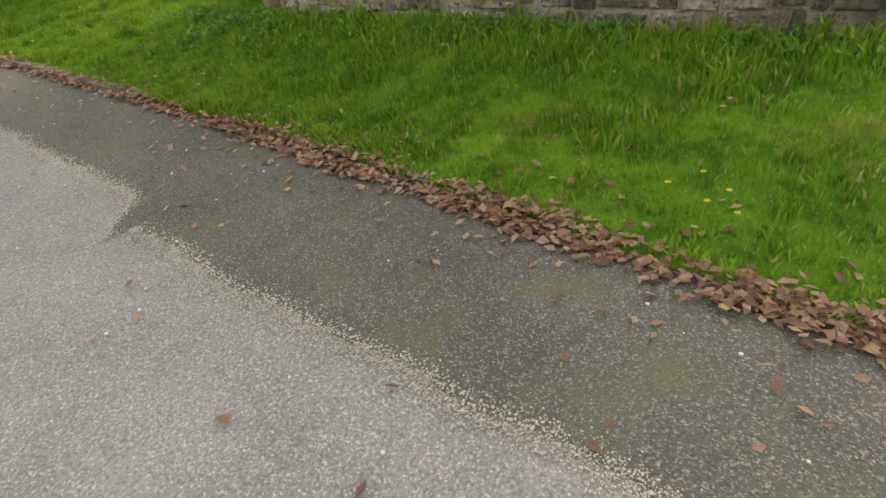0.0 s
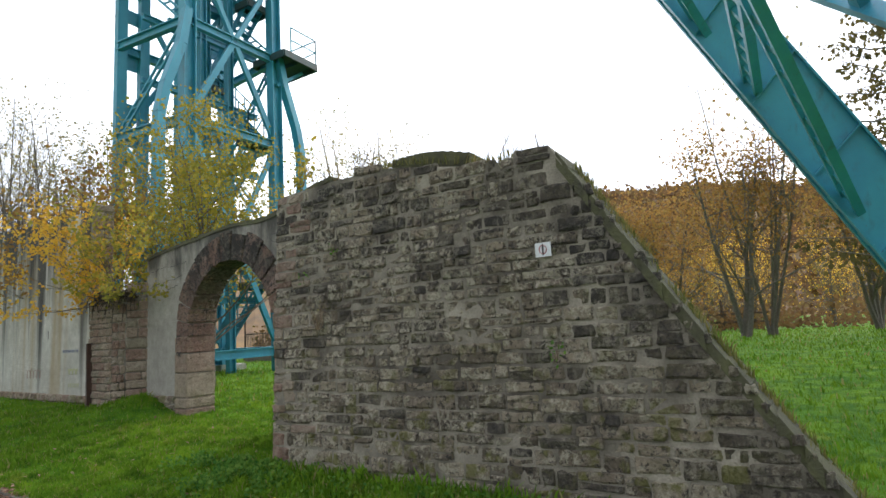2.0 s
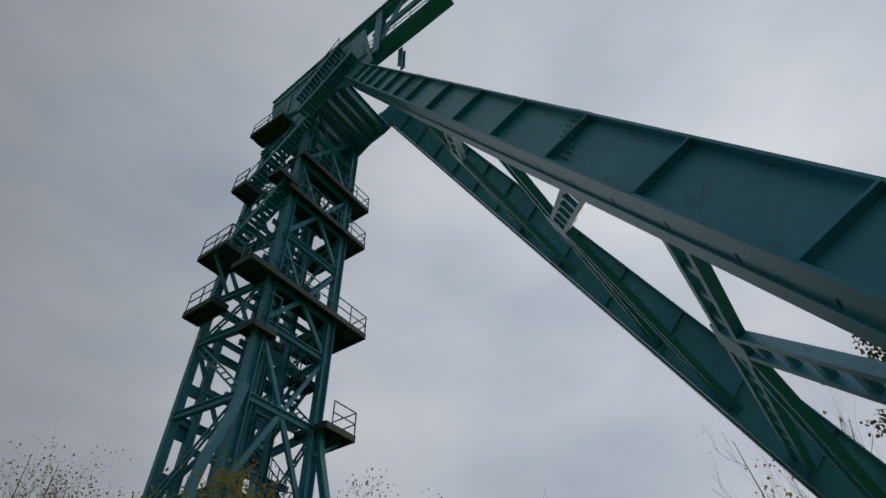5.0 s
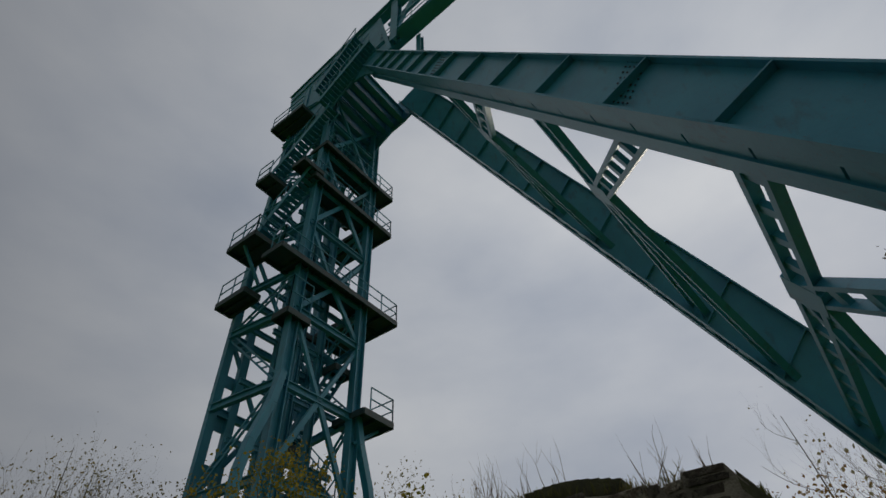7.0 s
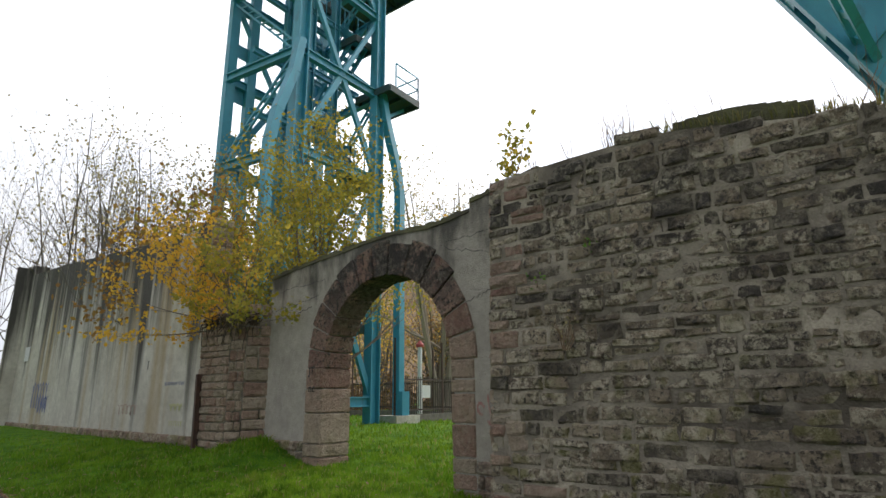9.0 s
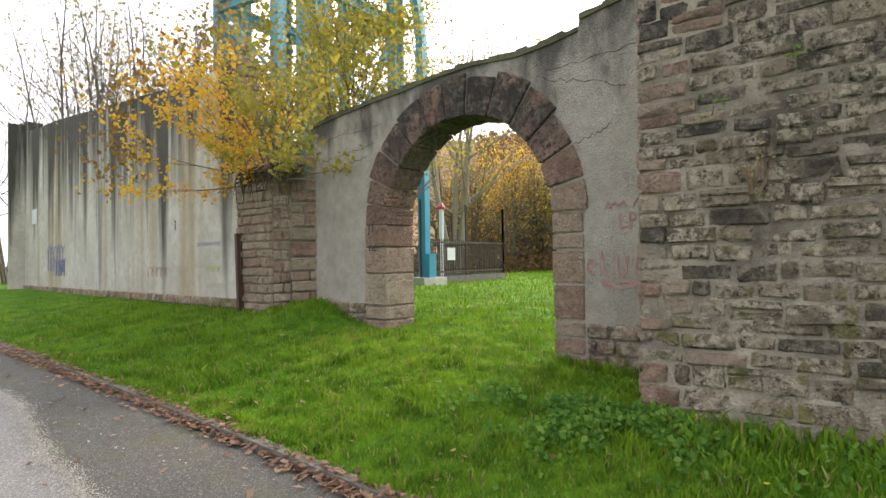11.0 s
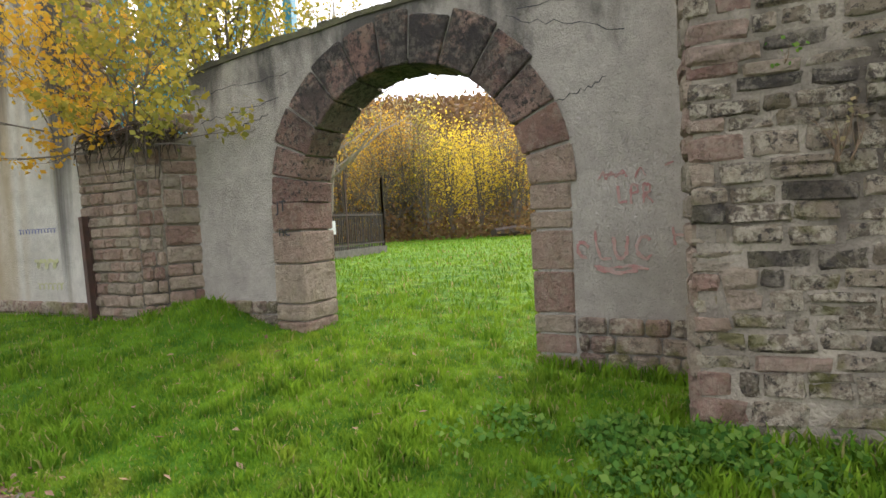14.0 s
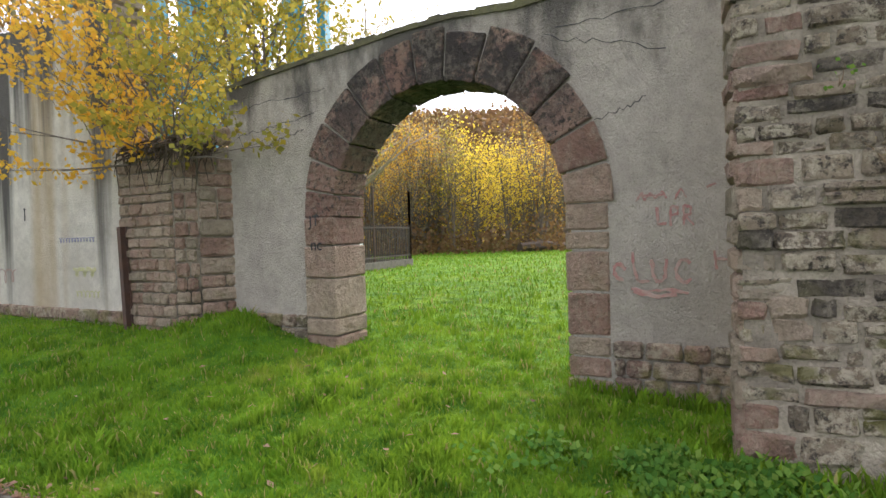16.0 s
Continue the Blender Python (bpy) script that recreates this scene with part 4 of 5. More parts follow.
    deck("platform", -2.3, -1.2, 0.35, -0.5, 14.7, t)
    railing("platform_railing", [tw(-2.28, -0.45, 14.7), tw(-2.28, 0.33, 14.7), tw(-1.25, 0.33, 14.7)], t, 1.6)
    # outer stairs up to the head
    stair("stair_flight", tw(-3.1, -2.7, 18.8), tw(-2.6, 0.3, 22.9), TU, t)
    deck("landing", -3.1, -1.9, 0.5, -0.3, 23.0, t)
    stair("stair_flight", tw(-2.9, -2.7, 24.0), tw(-2.4, 0.5, 28.4), TU, t)
    deck("landing", -3.1, -1.9, -2.2, -3.2, 24.0, t)
    railing("platform_railing", [tw(-3.1, -2.2, 24.0), tw(-3.1, -3.2, 24.0)], t)
    stair("stair_flight", tw(-2.9, 0.2, 28.4), tw(-2.5, 3.2, 32.4), TU, t)
    # head: side plates, floor beams, front knee
    near = [(-4.3, 34.7), (-4.2, 33.6), (-2.9, 29.7), (-0.3, 28.6), (0.45, 29.5), (1.6, 30.2), (2.6, 30.0), (3.3, 29.3), (4.4, 30.4), (3.4, 35.7), (3.2, 36.4), (-2.3, 35.4)]
    far = [(-3.9, 29.3), (-3.4, 32.6), (3.1, 33.0), (3.3, 31.0), (2.2, 30.4), (1.2, 30.2), (0.2, 29.6), (-0.2, 28.6), (-3.4, 28.6)]
    for u, prof in ((-1.9, near), (1.9, far)):
        s = Soup()
        n = len(prof)
        s.add([tw(u - 0.05, v, z) for v, z in prof] + [tw(u + 0.05, v, z) for v, z in prof],
              [tuple(range(n)), tuple(range(2 * n - 1, n - 1, -1))] + [(i, (i + 1) % n, (i + 1) % n + n, i + n) for i in range(n)])
        s.make("head_plate", M_STEEL, t)
    for i in range(9):
        v = -3.4 + 0.68 * i
        member("floor_beam", tw(-1.85, v, 31.0), tw(1.85, v, 31.0), 0.34, 1.0)
    for v in (-2.4, -0.6, 1.2):
        member("stiffener", tw(-1.99, v, 30.6), tw(-1.99, v, 34.6 + 0.18 * v), 0.14, 0.06, True, up=TU)
    member("edge_angle", tw(-2.0, 4.45, 30.5), tw(-2.0, 3.4, 35.8), 0.22, 0.1, True, up=TU)
    deck("platform", -2.9, -1.97, -3.8, -1.2, 29.6, t)
    railing("platform_railing", [tw(-2.88, -3.78, 29.6), tw(-2.88, -1.2, 29.6)], t)
    stair("stair_flight", tw(-2.75, -0.6, 30.6), tw(-2.75, 2.2, 34.0), TU, t)

    # rope gallery: crown girder and walkway, rising a little towards their end
    def rise(v, z):
        return z + 0.29 * (v - 4)
    member("gallery_girder", tw(-1.75, -4.3, rise(-4.3, 36.9)), tw(-1.75, 9.2, rise(9.2, 36.9)), 0.55, 1.0)
    member("gallery_walkway", tw(-1.55, 2.8, rise(2.8, 32.2) + 0.1), tw(-1.55, 9.4, rise(9.4, 31.6)), 0.9, 0.35)
    member("gallery_girder", tw(-1.2, 3.4, 36.4), tw(-1.2, 9.1, 37.6), 0.12, 0.3)
    railing("platform_railing", [tw(-1.95, 3.6, 32.4), tw(-1.95, 9.3, 33.35)], t)
    member("gallery_post", tw(-1.8, 4.6, 31.6), tw(-1.8, 4.6, 36.9), 0.5, 0.4, up=TU)
    member("gallery_post", tw(-0.95, 5.7, 30.2), tw(-0.95, 5.7, 32.2), 0.3, 0.3, up=TU)
    for v in (8.3, 9.2):
        member("gallery_post", tw(-1.75, v, rise(v, 31.9)), tw(-1.75, v, rise(v, 36.6)), 0.2, 0.24, up=TU)
    for z in (33.9, 34.7, 35.5, 36.3):
        member("end_slat", tw(-1.75, 8.3, z), tw(-1.75, 9.2, z + 0.25), 0.06, 0.28, True)
    member("gallery_brace", tw(-1.75, 4.7, 33.2), tw(-1.75, 6.2, 36.8), 0.16, 0.2, True)
    member("gallery_rail", tw(-1.75, 4.7, 34.4), tw(-1.75, 8.4, 35.3), 0.16, 0.22, True)
    # raking struts
    ns = {}
    for k in (-1, 1):
        p0, p1 = tw(8.05 * k, 18.8, -0.5), tw(1.9 * k, 2.2, 31.0)
        d = (p1 - p0).normalized()
        plane_n = (p1 - p0).cross(TU * -k).normalized()
        if plane_n.z < 0:
            plane_n = -plane_n
        inward = plane_n.cross(d)
        if inward.dot(TU) * k > 0:
            inward = -inward
        shift = 0.36 if k > 0 else 0.26
        p0, p1 = p0 + plane_n * shift, p1 + plane_n * shift
        L = (p1 - p0).length
        H, BW = 1.12 if k < 0 else 1.6, 0.62 if k < 0 else 0.85
        for w in (0, BW):
            s = Soup()
            a, b = p0 + inward * w, p1 + inward * w
            s.beam(a + plane_n * H / 2, b + plane_n * H / 2, 0.03, H, plane_n)
            s.make("strut_web", M_STEEL, t)
            for o in (0.0, H):
                s = Soup()
                s.beam(a + plane_n * o, b + plane_n * o, 0.34, 0.05, plane_n)
                s.make("strut_flange", M_STEEL, t)
            x = 1.2
            while x < L - 1:
                sd = -1 if w == 0 else 1
                s = Soup()
                q0 = a + d * x + inward * (0.09 * sd)
                q1 = a + d * (x + (0.0 if w == 0 else 0.5)) + plane_n * H + inward * (0.09 * sd)
                s.beam(q0, q1, 0.17, 0.035, d)
                # curved gusset ends
                s.beam(q0 + plane_n * 0.03, q0 + plane_n * 0.03 + d * 0.3, 0.17, 0.03, plane_n)
                s.make("stiffener", M_STEEL, t)
                x += 2.6 if x < L * 0.55 else 1.9
        # rivet plates on the outer web
        s = Soup()
        for x in (11.2, 22.5):
            for i in range(9):
                for j in range(5):
                    q = p0 + d * (x + 0.13 * j + 0.075 * i) + plane_n * (0.2 + 0.13 * i) - inward * 0.03
                    s.beam(q, q - inward * 0.015, 0.035, 0.035)
        tagged(s.make("rivets", M_BLACK, t), kind="stuff")
        # battens across the two webs
        x = 0.5
        while x < L - 0.5:
            for o in (0.03, H - 0.03):
                s = Soup()
                q = p0 + d * x + plane_n * o
                s.beam(q, q + inward * BW, 1.2 if o < 1 and k < 0 else 0.4, 0.03, plane_n)
                s.make("batten", M_STEEL, t)
            x += 1.25
        ns[k] = (p0, d, plane_n, inward)

    def on_leg(k, z, o=0.3):
        p0, d, pn, inw = ns[k]
        return p0 + d * ((z - p0.z) / d.z) + pn * o + inw * 0.45

    def ladder(a, b, w=0.5):
        a, b = Vector(a), Vector(b)
        d = (b - a).normalized()
        pn = ns[-1][2]
        sd = d.cross(pn).normalized() * w / 2
        s = Soup()
        for o in (-1, 1):
            s.beam(a + sd * o, b + sd * o, 0.12, 0.22, pn)
        n = int((b - a).length / 0.85)
        for i in range(n + 1):
            p = a.lerp(b, i / n)
            s.beam(p - sd, p + sd, 0.22, 0.12, pn)
        return s.make("ladder_brace", M_STEEL, t)
    for zn, zf, z_low_n, z_low_f in ((7.6, 7.8, 2.2, 4.0), (13.6, 12.4, 9.4, 9.6), (20.0, 18.5, 16.5, 16.0)):
        a, b = on_leg(-1, zn), on_leg(1, zf)
        node = a.lerp(b, 0.36)
        ladder(a, b)
        ladder(on_leg(-1, z_low_n), node)
        ladder(node, on_leg(1, z_low_f))
        s = Soup()
        s.beam(node - ns[-1][2] * 0.12, node + ns[-1][2] * 0.12, 0.8, 0.8, TU)
        s.make("gusset", M_STEEL, t)
    # foundation blocks
    for u, v in ((-2.85, 0.2), (2.85, 0.2), (-2.2, B), (2.2, B)):
        s = Soup()
        p = tw(u, v, 0)
        s.box((p.x - 0.5, p.y - 0.5, 0.0), (p.x + 0.5, p.y + 0.5, 0.75))
        s.make("footing", M_CONCRETE, t)


# ---- fence behind the arch ----
def build_fence():
    f = tagged(empty("iron_fence", (16.6, 17.6, 0.5)), "dark iron railing on a low concrete plinth", "fence")
    inv = Matrix.Translation((-16.6, -17.6, -0.5))
    runs = [((11.6, 16.75), (16.7, 17.5)), ((16.7, 17.5), (15.2, 27.0))]
    for (ax, ay), (bx, by) in runs:
        a, b = Vector((ax, ay, 0.5)), Vector((bx, by, 0.5))
        s = Soup()
        s.beam(a, b, 0.22, 0.5)
        o = s.make("plinth", M_KERB, f)
        o.matrix_parent_inverse = inv
        n = int((b - a).length / 0.115)
        s = Soup()
        s.beam((0, 0, 0.25), (0, 0, 1.5), 0.022, 0.022, (1, 0, 0))
        first = s.make("bar", M_RAILING, f)
        for i in range(n):
            o = first if i == 0 else new("bar", first.data)
            o.parent = f
            o.location = a.lerp(b, (i + 0.5) / n) - Vector((16.6, 17.6, 0.5))
        for z in (0.4, 1.4):
            s = Soup()
            s.beam(a + Vector((0, 0, z)), b + Vector((0, 0, z)), 0.04, 0.05)
            o = s.make("rail", M_RAILING, f)
            o.matrix_parent_inverse = inv
        m = max(2, int((b - a).length / 2.2))
        for i in range(m + 1):
            p = a.lerp(b, i / m)
            s = Soup()
            s.beam(p, p + Vector((0, 0, 2.75)), 0.06, 0.06, (1, 0, 0))
            o = s.make("post", M_RUST, f)
            o.matrix_parent_inverse = inv
    s = Soup()
    s.tube([(14.4, 18.6, 0.4), (14.4, 18.6, 3.2)], [0.09, 0.09], 10)
    pole = tagged(s.make("marker_pole", M_WHITE), "white pole with a red cap inside the fence", "pole")
    s = Soup()
    s.tube([(14.4, 18.6, 3.2), (14.4, 18.6, 3.3), (14.4, 18.6, 3.45)], [0.16, 0.16, 0.05], 10)
    s.make("cap", M_RED, pole)
    s = Soup()
    s.beam((12.9, 16.85, 1.5), (13.35, 16.92, 1.5), 0.02, 0.42)
    tagged(s.make("notice_board", M_WHITE), "white notice board fixed on the fence", "sign")
    # added teal block at the foot of the leg; no switch cabinet is known here
    s = Soup()
    s.beam((11.75, 16.5, 0.4), (11.75, 16.5, 1.5), 0.25, 0.3, (1, 0, 0))
    leg_box = tagged(s.make("switch_cabinet", M_STEEL), "short teal painted steel block added beside the tower leg", "cabinet")
    # wooden posts and a rough rail at the far edge of the field
    far = tagged(empty("paddock_fence", (38, 22, 0.4)), "low weathered wooden paddock fence at the edge of the wood", "fence")
    inv = Matrix.Translation((-38, -22, -0.4))
    a, b = Vector((41, 33, 0.4)), Vector((34, 6, 0.4))
    for i in range(11):
        p = a.lerp(b, i / 10)
        s = Soup()
        s.tube([p, p + Vector((0.05, 0, 1.3 + 0.5 * (i % 3 == 0)))], [0.1, 0.08], 6)
        s.make("post", M_WOOD, far).matrix_parent_inverse = inv
    for z in (0.55, 1.0):
        s = Soup()
        s.beam(a + Vector((0, 0, z)), b + Vector((0, 0, z)), 0.06, 0.12)
        s.make("rail", M_WOOD, far).matrix_parent_inverse = inv


# ---- plants ----
def leaf_cloud(pts, size, rnd, droop=0.3):
    """One small folded leaf for each point."""
    n = len(pts)
    p = np.array(pts)
    rs = np.random.RandomState(rnd.randrange(1 << 30))
    d = rs.normal(size=(n, 3))
    d[:, 2] -= droop
    d /= np.linalg.norm(d, axis=1)[:, None]
    e = np.cross(d, rs.normal(size=(n, 3)))
    e /= np.linalg.norm(e, axis=1)[:, None] + 1e-9
    sz = (size * rs.uniform(0.6, 1.3, n))[:, None]
    a, b = p, p + d * sz
    m = (a + b) / 2
    v = np.stack([a, m + e * sz * 0.38, b, m - e * sz * 0.38], 1).reshape(-1, 3)
    return v, [(4 * i, 4 * i + 1, 4 * i + 2, 4 * i + 3) for i in range(n)]


def grow(soup, tips, rnd, base, direction, length, radius, depth, up=0.12, spread=0.55, kids=(2, 4), sides=5):
    """A bent, tapered limb that forks; tips gathers points along the thin twigs."""
    pts, d, p = [Vector(base)], Vector(direction).normalized(), Vector(base)
    steps = 4 if depth > 1 else 3
    for i in range(steps):
        d = (d + Vector((rnd.gauss(0, 0.12), rnd.gauss(0, 0.12), rnd.gauss(0, 0.08) + up * 0.5))).normalized()
        p = p + d * length / steps
        pts.append(p.copy())
    radii = [radius * (1 - 0.55 * i / steps) for i in range(steps + 1)]
    soup.tube(pts, radii, sides if depth > 1 else 3)
    if depth <= 1:
        tips.extend(pts[1:])
    if depth == 0:
        return
    for _ in range(rnd.randint(*kids)):
        i = rnd.randint(1, steps)
        q = rnd.uniform(0, 2 * math.pi)
        side = Vector((math.cos(q), math.sin(q), rnd.uniform(-0.1, 0.5)))
        nd = (d * (1 - spread) + side * spread + Vector((0, 0, up))).normalized()
        grow(soup, tips, rnd, pts[i], nd, length * rnd.uniform(0.5, 0.8), radii[i] * 0.62, depth - 1, up, spread, kids, sides)


def tree(name, at, height, seed, leaf_mat, leaves, size, lab, cat="tree", stems=1, lean=(0, 0), depth=3, spread=0.55, bark=None, jitter=0.25, radius=None, group="", kids=(3, 4), trunk=0.38, up=0.12):
    rnd = random.Random(seed)
    t = tagged(empty(name, at), lab, cat, group)
    s, tips = Soup(), []
    r = radius or height * 0.014
    for k in range(stems):
        q = rnd.uniform(0, 6.28)
        o = Vector((math.cos(q), math.sin(q), 0)) * (0.12 * height * 0.12 * (stems > 1)) * rnd.uniform(0.3, 2)
        d = Vector((lean[0] + rnd.gauss(0, 0.16 * (stems > 1)), lean[1] + rnd.gauss(0, 0.16 * (stems > 1)), 1))
        h = height * rnd.uniform(0.8, 1) if stems > 1 else height
        pts, p = [o.copy()], o.copy()
        d.normalize()
        for i in range(6):
            d = (d + Vector((rnd.gauss(0, 0.05), rnd.gauss(0, 0.05), 0.04))).normalized()
            p = p + d * h / 6
            pts.append(p.copy())
        radii = [r * (1 - 0.85 * i / 6) for i in range(7)]
        s.tube(pts, radii, 7)
        tips.extend(pts[4:])
        nb = int(11 / math.sqrt(stems)) + 2
        for b in range(nb):
            u = trunk + (0.95 - trunk) * (b + rnd.random()) / nb
            i = min(int(u * 6), 5)
            base = pts[i].lerp(pts[i + 1], u * 6 - i)
            q = rnd.uniform(0, 6.28)
            nd = Vector((math.cos(q), math.sin(q), rnd.uniform(0.25, 0.9)))
            grow(s, tips, rnd, base, nd, height * 0.34 * (1.15 - u) + height * 0.05, radii[i] * 0.5, depth - 1, up, spread, kids)
    tr = s.make("trunk", bark or M_BARK, t)
    if leaves:
        pts = []
        for _ in range(leaves):
            p = rnd.choice(tips)
            pts.append((p.x + rnd.gauss(0, jitter), p.y + rnd.gauss(0, jitter), max(0.05 - (0 if at[2] < 2 else 9), p.z + rnd.gauss(0, jitter))))
        v, f = leaf_cloud(pts, size, rnd)
        obj("crown", v, f, leaf_mat, t)
    return t


def build_plants():
    g = 0.45
    # yellowing tree between the pier and the tower
    tree("birch_tree", (6.2, 12.9, g), 6.6, 21, M_LEAF_YELLOW, 11000, 0.085, "young birch with yellow green autumn leaves behind the arch", stems=4, depth=3, jitter=0.15, trunk=0.2, radius=0.06, kids=(3, 4))
    tree("birch_tree", (5.6, 14.5, g), 5.6, 29, M_LEAF_YELLOW, 4500, 0.08, "young birch with yellow green leaves beside the concrete wall", stems=3, depth=3, jitter=0.24, trunk=0.2, radius=0.05)
    # golden sapling rooted on the pier
    rnd = random.Random(31)
    sap = tagged(empty("sapling", (3.75, 11.6, 2.6)), "golden leaved sapling growing out of the broken pier", "sapling")
    s, tips = Soup(), []
    for dx, dy, dz, L in ((-0.3, 0.5, 1, 1.5), (-0.45, 0.2, 0.9, 1.5), (-0.3, 0.85, 0.55, 1.7), (-0.5, 0.6, 0.4, 1.6), (-0.35, 0.1, 0.2, 1.0), (-0.4, -0.5, 0.7, 1.2), (-0.3, -0.9, 0.25, 1.2), (0, -0.4, 1, 1.5), (-0.6, 0.5, -0.15, 1.2), (-0.35, 1.0, 0.3, 2.3), (-0.4, 1.0, -0.05, 2.0), (-0.3, -1.0, -0.1, 1.6), (-0.1, 0.3, 1.2, 1.7), (-0.5, -0.2, 0.05, 0.8)):
        grow(s, tips, rnd, (-0.05, 0, -0.05), (dx, dy, dz), L * 0.95, 0.018, 2, 0.02, 0.5, (3, 4), 5)
    s.make("branch", M_BARK, sap)
    pts = [(q.x + rnd.gauss(0, 0.06), q.y + rnd.gauss(0, 0.06), q.z + rnd.gauss(0, 0.06)) for q in [rnd.choice(tips) for _ in range(4600)]]
    gold = [q for q in pts if q[1] > -0.25]
    green = [q for q in pts if q[1] <= -0.25]
    v, f = leaf_cloud(gold, 0.075, rnd)
    obj("golden_leaves", v, f, M_LEAF_GOLD, sap)
    v, f = leaf_cloud(green, 0.075, rnd)
    obj("yellow_leaves", v, f, M_LEAF_YELLOW, sap)
    # dark root mat hanging over the pier edge
    s = Soup()
    for i in range(300):
        x, y = rnd.uniform(-0.4, 0.1), rnd.uniform(-0.85, 0.5)
        a = Vector((x - 0.05, y, rnd.uniform(-0.05, 0.12)))
        s.tube([a, a + Vector((-0.05, rnd.gauss(0, 0.1), -0.03)), a + Vector((-0.09, rnd.gauss(0, 0.12), -0.04 - 0.5 * rnd.random() ** 3))], [0.014, 0.010, 0.003], 3)
    s.make("root_mat", M_WOOD, sap, "dark tangled roots over the pier")
    # bare shrubs behind the concrete wall
    for k, (x, y, h, lv) in enumerate(((4.6, 20.5, 9.0, 260), (3.9, 24.0, 10.5, 320), (5.4, 27.0, 11.0, 300), (2.6, 29.5, 10.5, 260), (5.0, 17.6, 7.8, 500), (7.5, 30, 11, 600))):
        tree("bare_tree", (x, y, g), h, 40 + k, M_LEAF_GREY, lv * 3, 0.10, "nearly bare shrubby tree with a few last leaves", stems=6, depth=3, bark=M_BARK, jitter=0.14, trunk=0.25, radius=0.06, group="bare trees behind the wall", kids=(4, 5), up=0.2, spread=0.45)
    tree("bush", (4.4, 16.2, g), 5.6, 51, M_LEAF_ORANGE, 2600, 0.13, "orange leaved bush behind the concrete wall", "bush", stems=4, depth=3, trunk=0.3, radius=0.04)
    # shrub seen over the arch
    tree("bush", (23.5, 26.5, g), 14.5, 53, M_LEAF_GREY, 3000, 0.16, "greyish bushy tree behind the fence", "tree", stems=5, depth=3, bark=M_BRANCH_PALE, trunk=0.25, jitter=0.4, group="trees behind the field")
    # orange tree and bare tree on the right, beyond the wall
    tree("orange_tree", (25.5, 5.3, g), 9.0, 61, M_LEAF_ORANGE, 6500, 0.13, "thinning orange autumn tree on the meadow edge", stems=3, depth=3, trunk=0.2, jitter=0.45, kids=(3, 4))
    tree("bare_tree", (26.5, 4.6, g), 12.5, 62, M_LEAF_GREY, 100, 0.2, "bare upright tree on the meadow edge", stems=5, depth=3, bark=M_BARK, trunk=0.25, up=0.35, spread=0.35, radius=0.08, kids=(3, 4))
    tree("orange_tree", (28, 9.0, g), 7.5, 63, M_LEAF_ORANGE, 6500, 0.13, "low orange brown autumn tree by the meadow", stems=4, depth=3, trunk=0.15, jitter=0.45)
    tree("orange_tree", (29, 1.2, g), 8.0, 64, M_LEAF_ORANGE, 6500, 0.13, "low orange brown autumn tree by the meadow", stems=4, depth=3, trunk=0.15, jitter=0.45)
    # larch at the far right
    rnd = random.Random(71)
    lar = tagged(empty("larch_tree", (24.5, -1.5, g)), "tall ragged larch with drooping brown green twigs", "tree")
    s, pts = Soup(), []
    s.tube([(0, 0, 0), (0.1, 0, 8), (0, 0.1, 17)], [0.28, 0.18, 0.03], 7)
    for i in range(75):
        z = 2.5 + 14 * (i / 75)
        q = i * 2.4
        L = (17.5 - z) * 0.30 + 0.5
        a = Vector((0, 0, z))
        b = a + Vector((math.cos(q) * L, math.sin(q) * L, rnd.uniform(0.0, 0.9)))
        c = a.lerp(b, 0.5) + Vector((0, 0, -0.25))
        s.tube([a, c, b], [0.05, 0.035, 0.01], 4)
        for j in range(110):
            t = rnd.uniform(0.15, 1)
            p = a.lerp(c, t * 2) if t < 0.5 else c.lerp(b, t * 2 - 1)
            pts.append((p.x + rnd.gauss(0, 0.14), p.y + rnd.gauss(0, 0.14), p.z - abs(rnd.gauss(0, 0.3))))
    s.make("trunk", M_BARK, lar)
    v, f = leaf_cloud(pts, 0.2, rnd, 1.2)
    obj("crown", v, f, M_CONIFER, lar)
    # thicket of birches and alders beyond the field
    spots = []
    rnd = random.Random(81)
    for i in range(95):
        az = radians(rnd.uniform(36, 92) if i < 60 else rnd.uniform(46, 72))
        r = rnd.uniform(36, 58)
        spots.append((r, az))
    protos = []
    kinds = [(M_LEAF_GOLD, 1100), (M_LEAF_YELLOW, 1400), (M_LEAF_ORANGE, 1400), (M_LEAF_BRIGHT, 1700), (M_LEAF_GREY, 1000)]
    for k, (mat, n) in enumerate(kinds):
        protos.append(tree("thicket_tree", (0, 0, -200), 9.5, 90 + k, None, 0, 0.3, "slender autumn tree in the thicket beyond the field", stems=4, depth=2, trunk=0.12, jitter=0.5, group="thicket beyond the field", radius=0.09, bark=M_BARK))
        t = protos[-1]
        tr = [c for c in t.children][0]
        co = np.array([v.co[:] for v in tr.data.vertices])
        r2 = random.Random(95 + k)
        idx = [r2.randrange(len(co)) for _ in range(n)]
        pts = [(co[i][0] + r2.gauss(0, 0.45), co[i][1] + r2.gauss(0, 0.45), max(0.1, co[i][2] + r2.gauss(0, 0.45))) for i in idx]
        v, f = leaf_cloud(pts, 0.16, r2)
        obj("crown", v, f, mat, t)
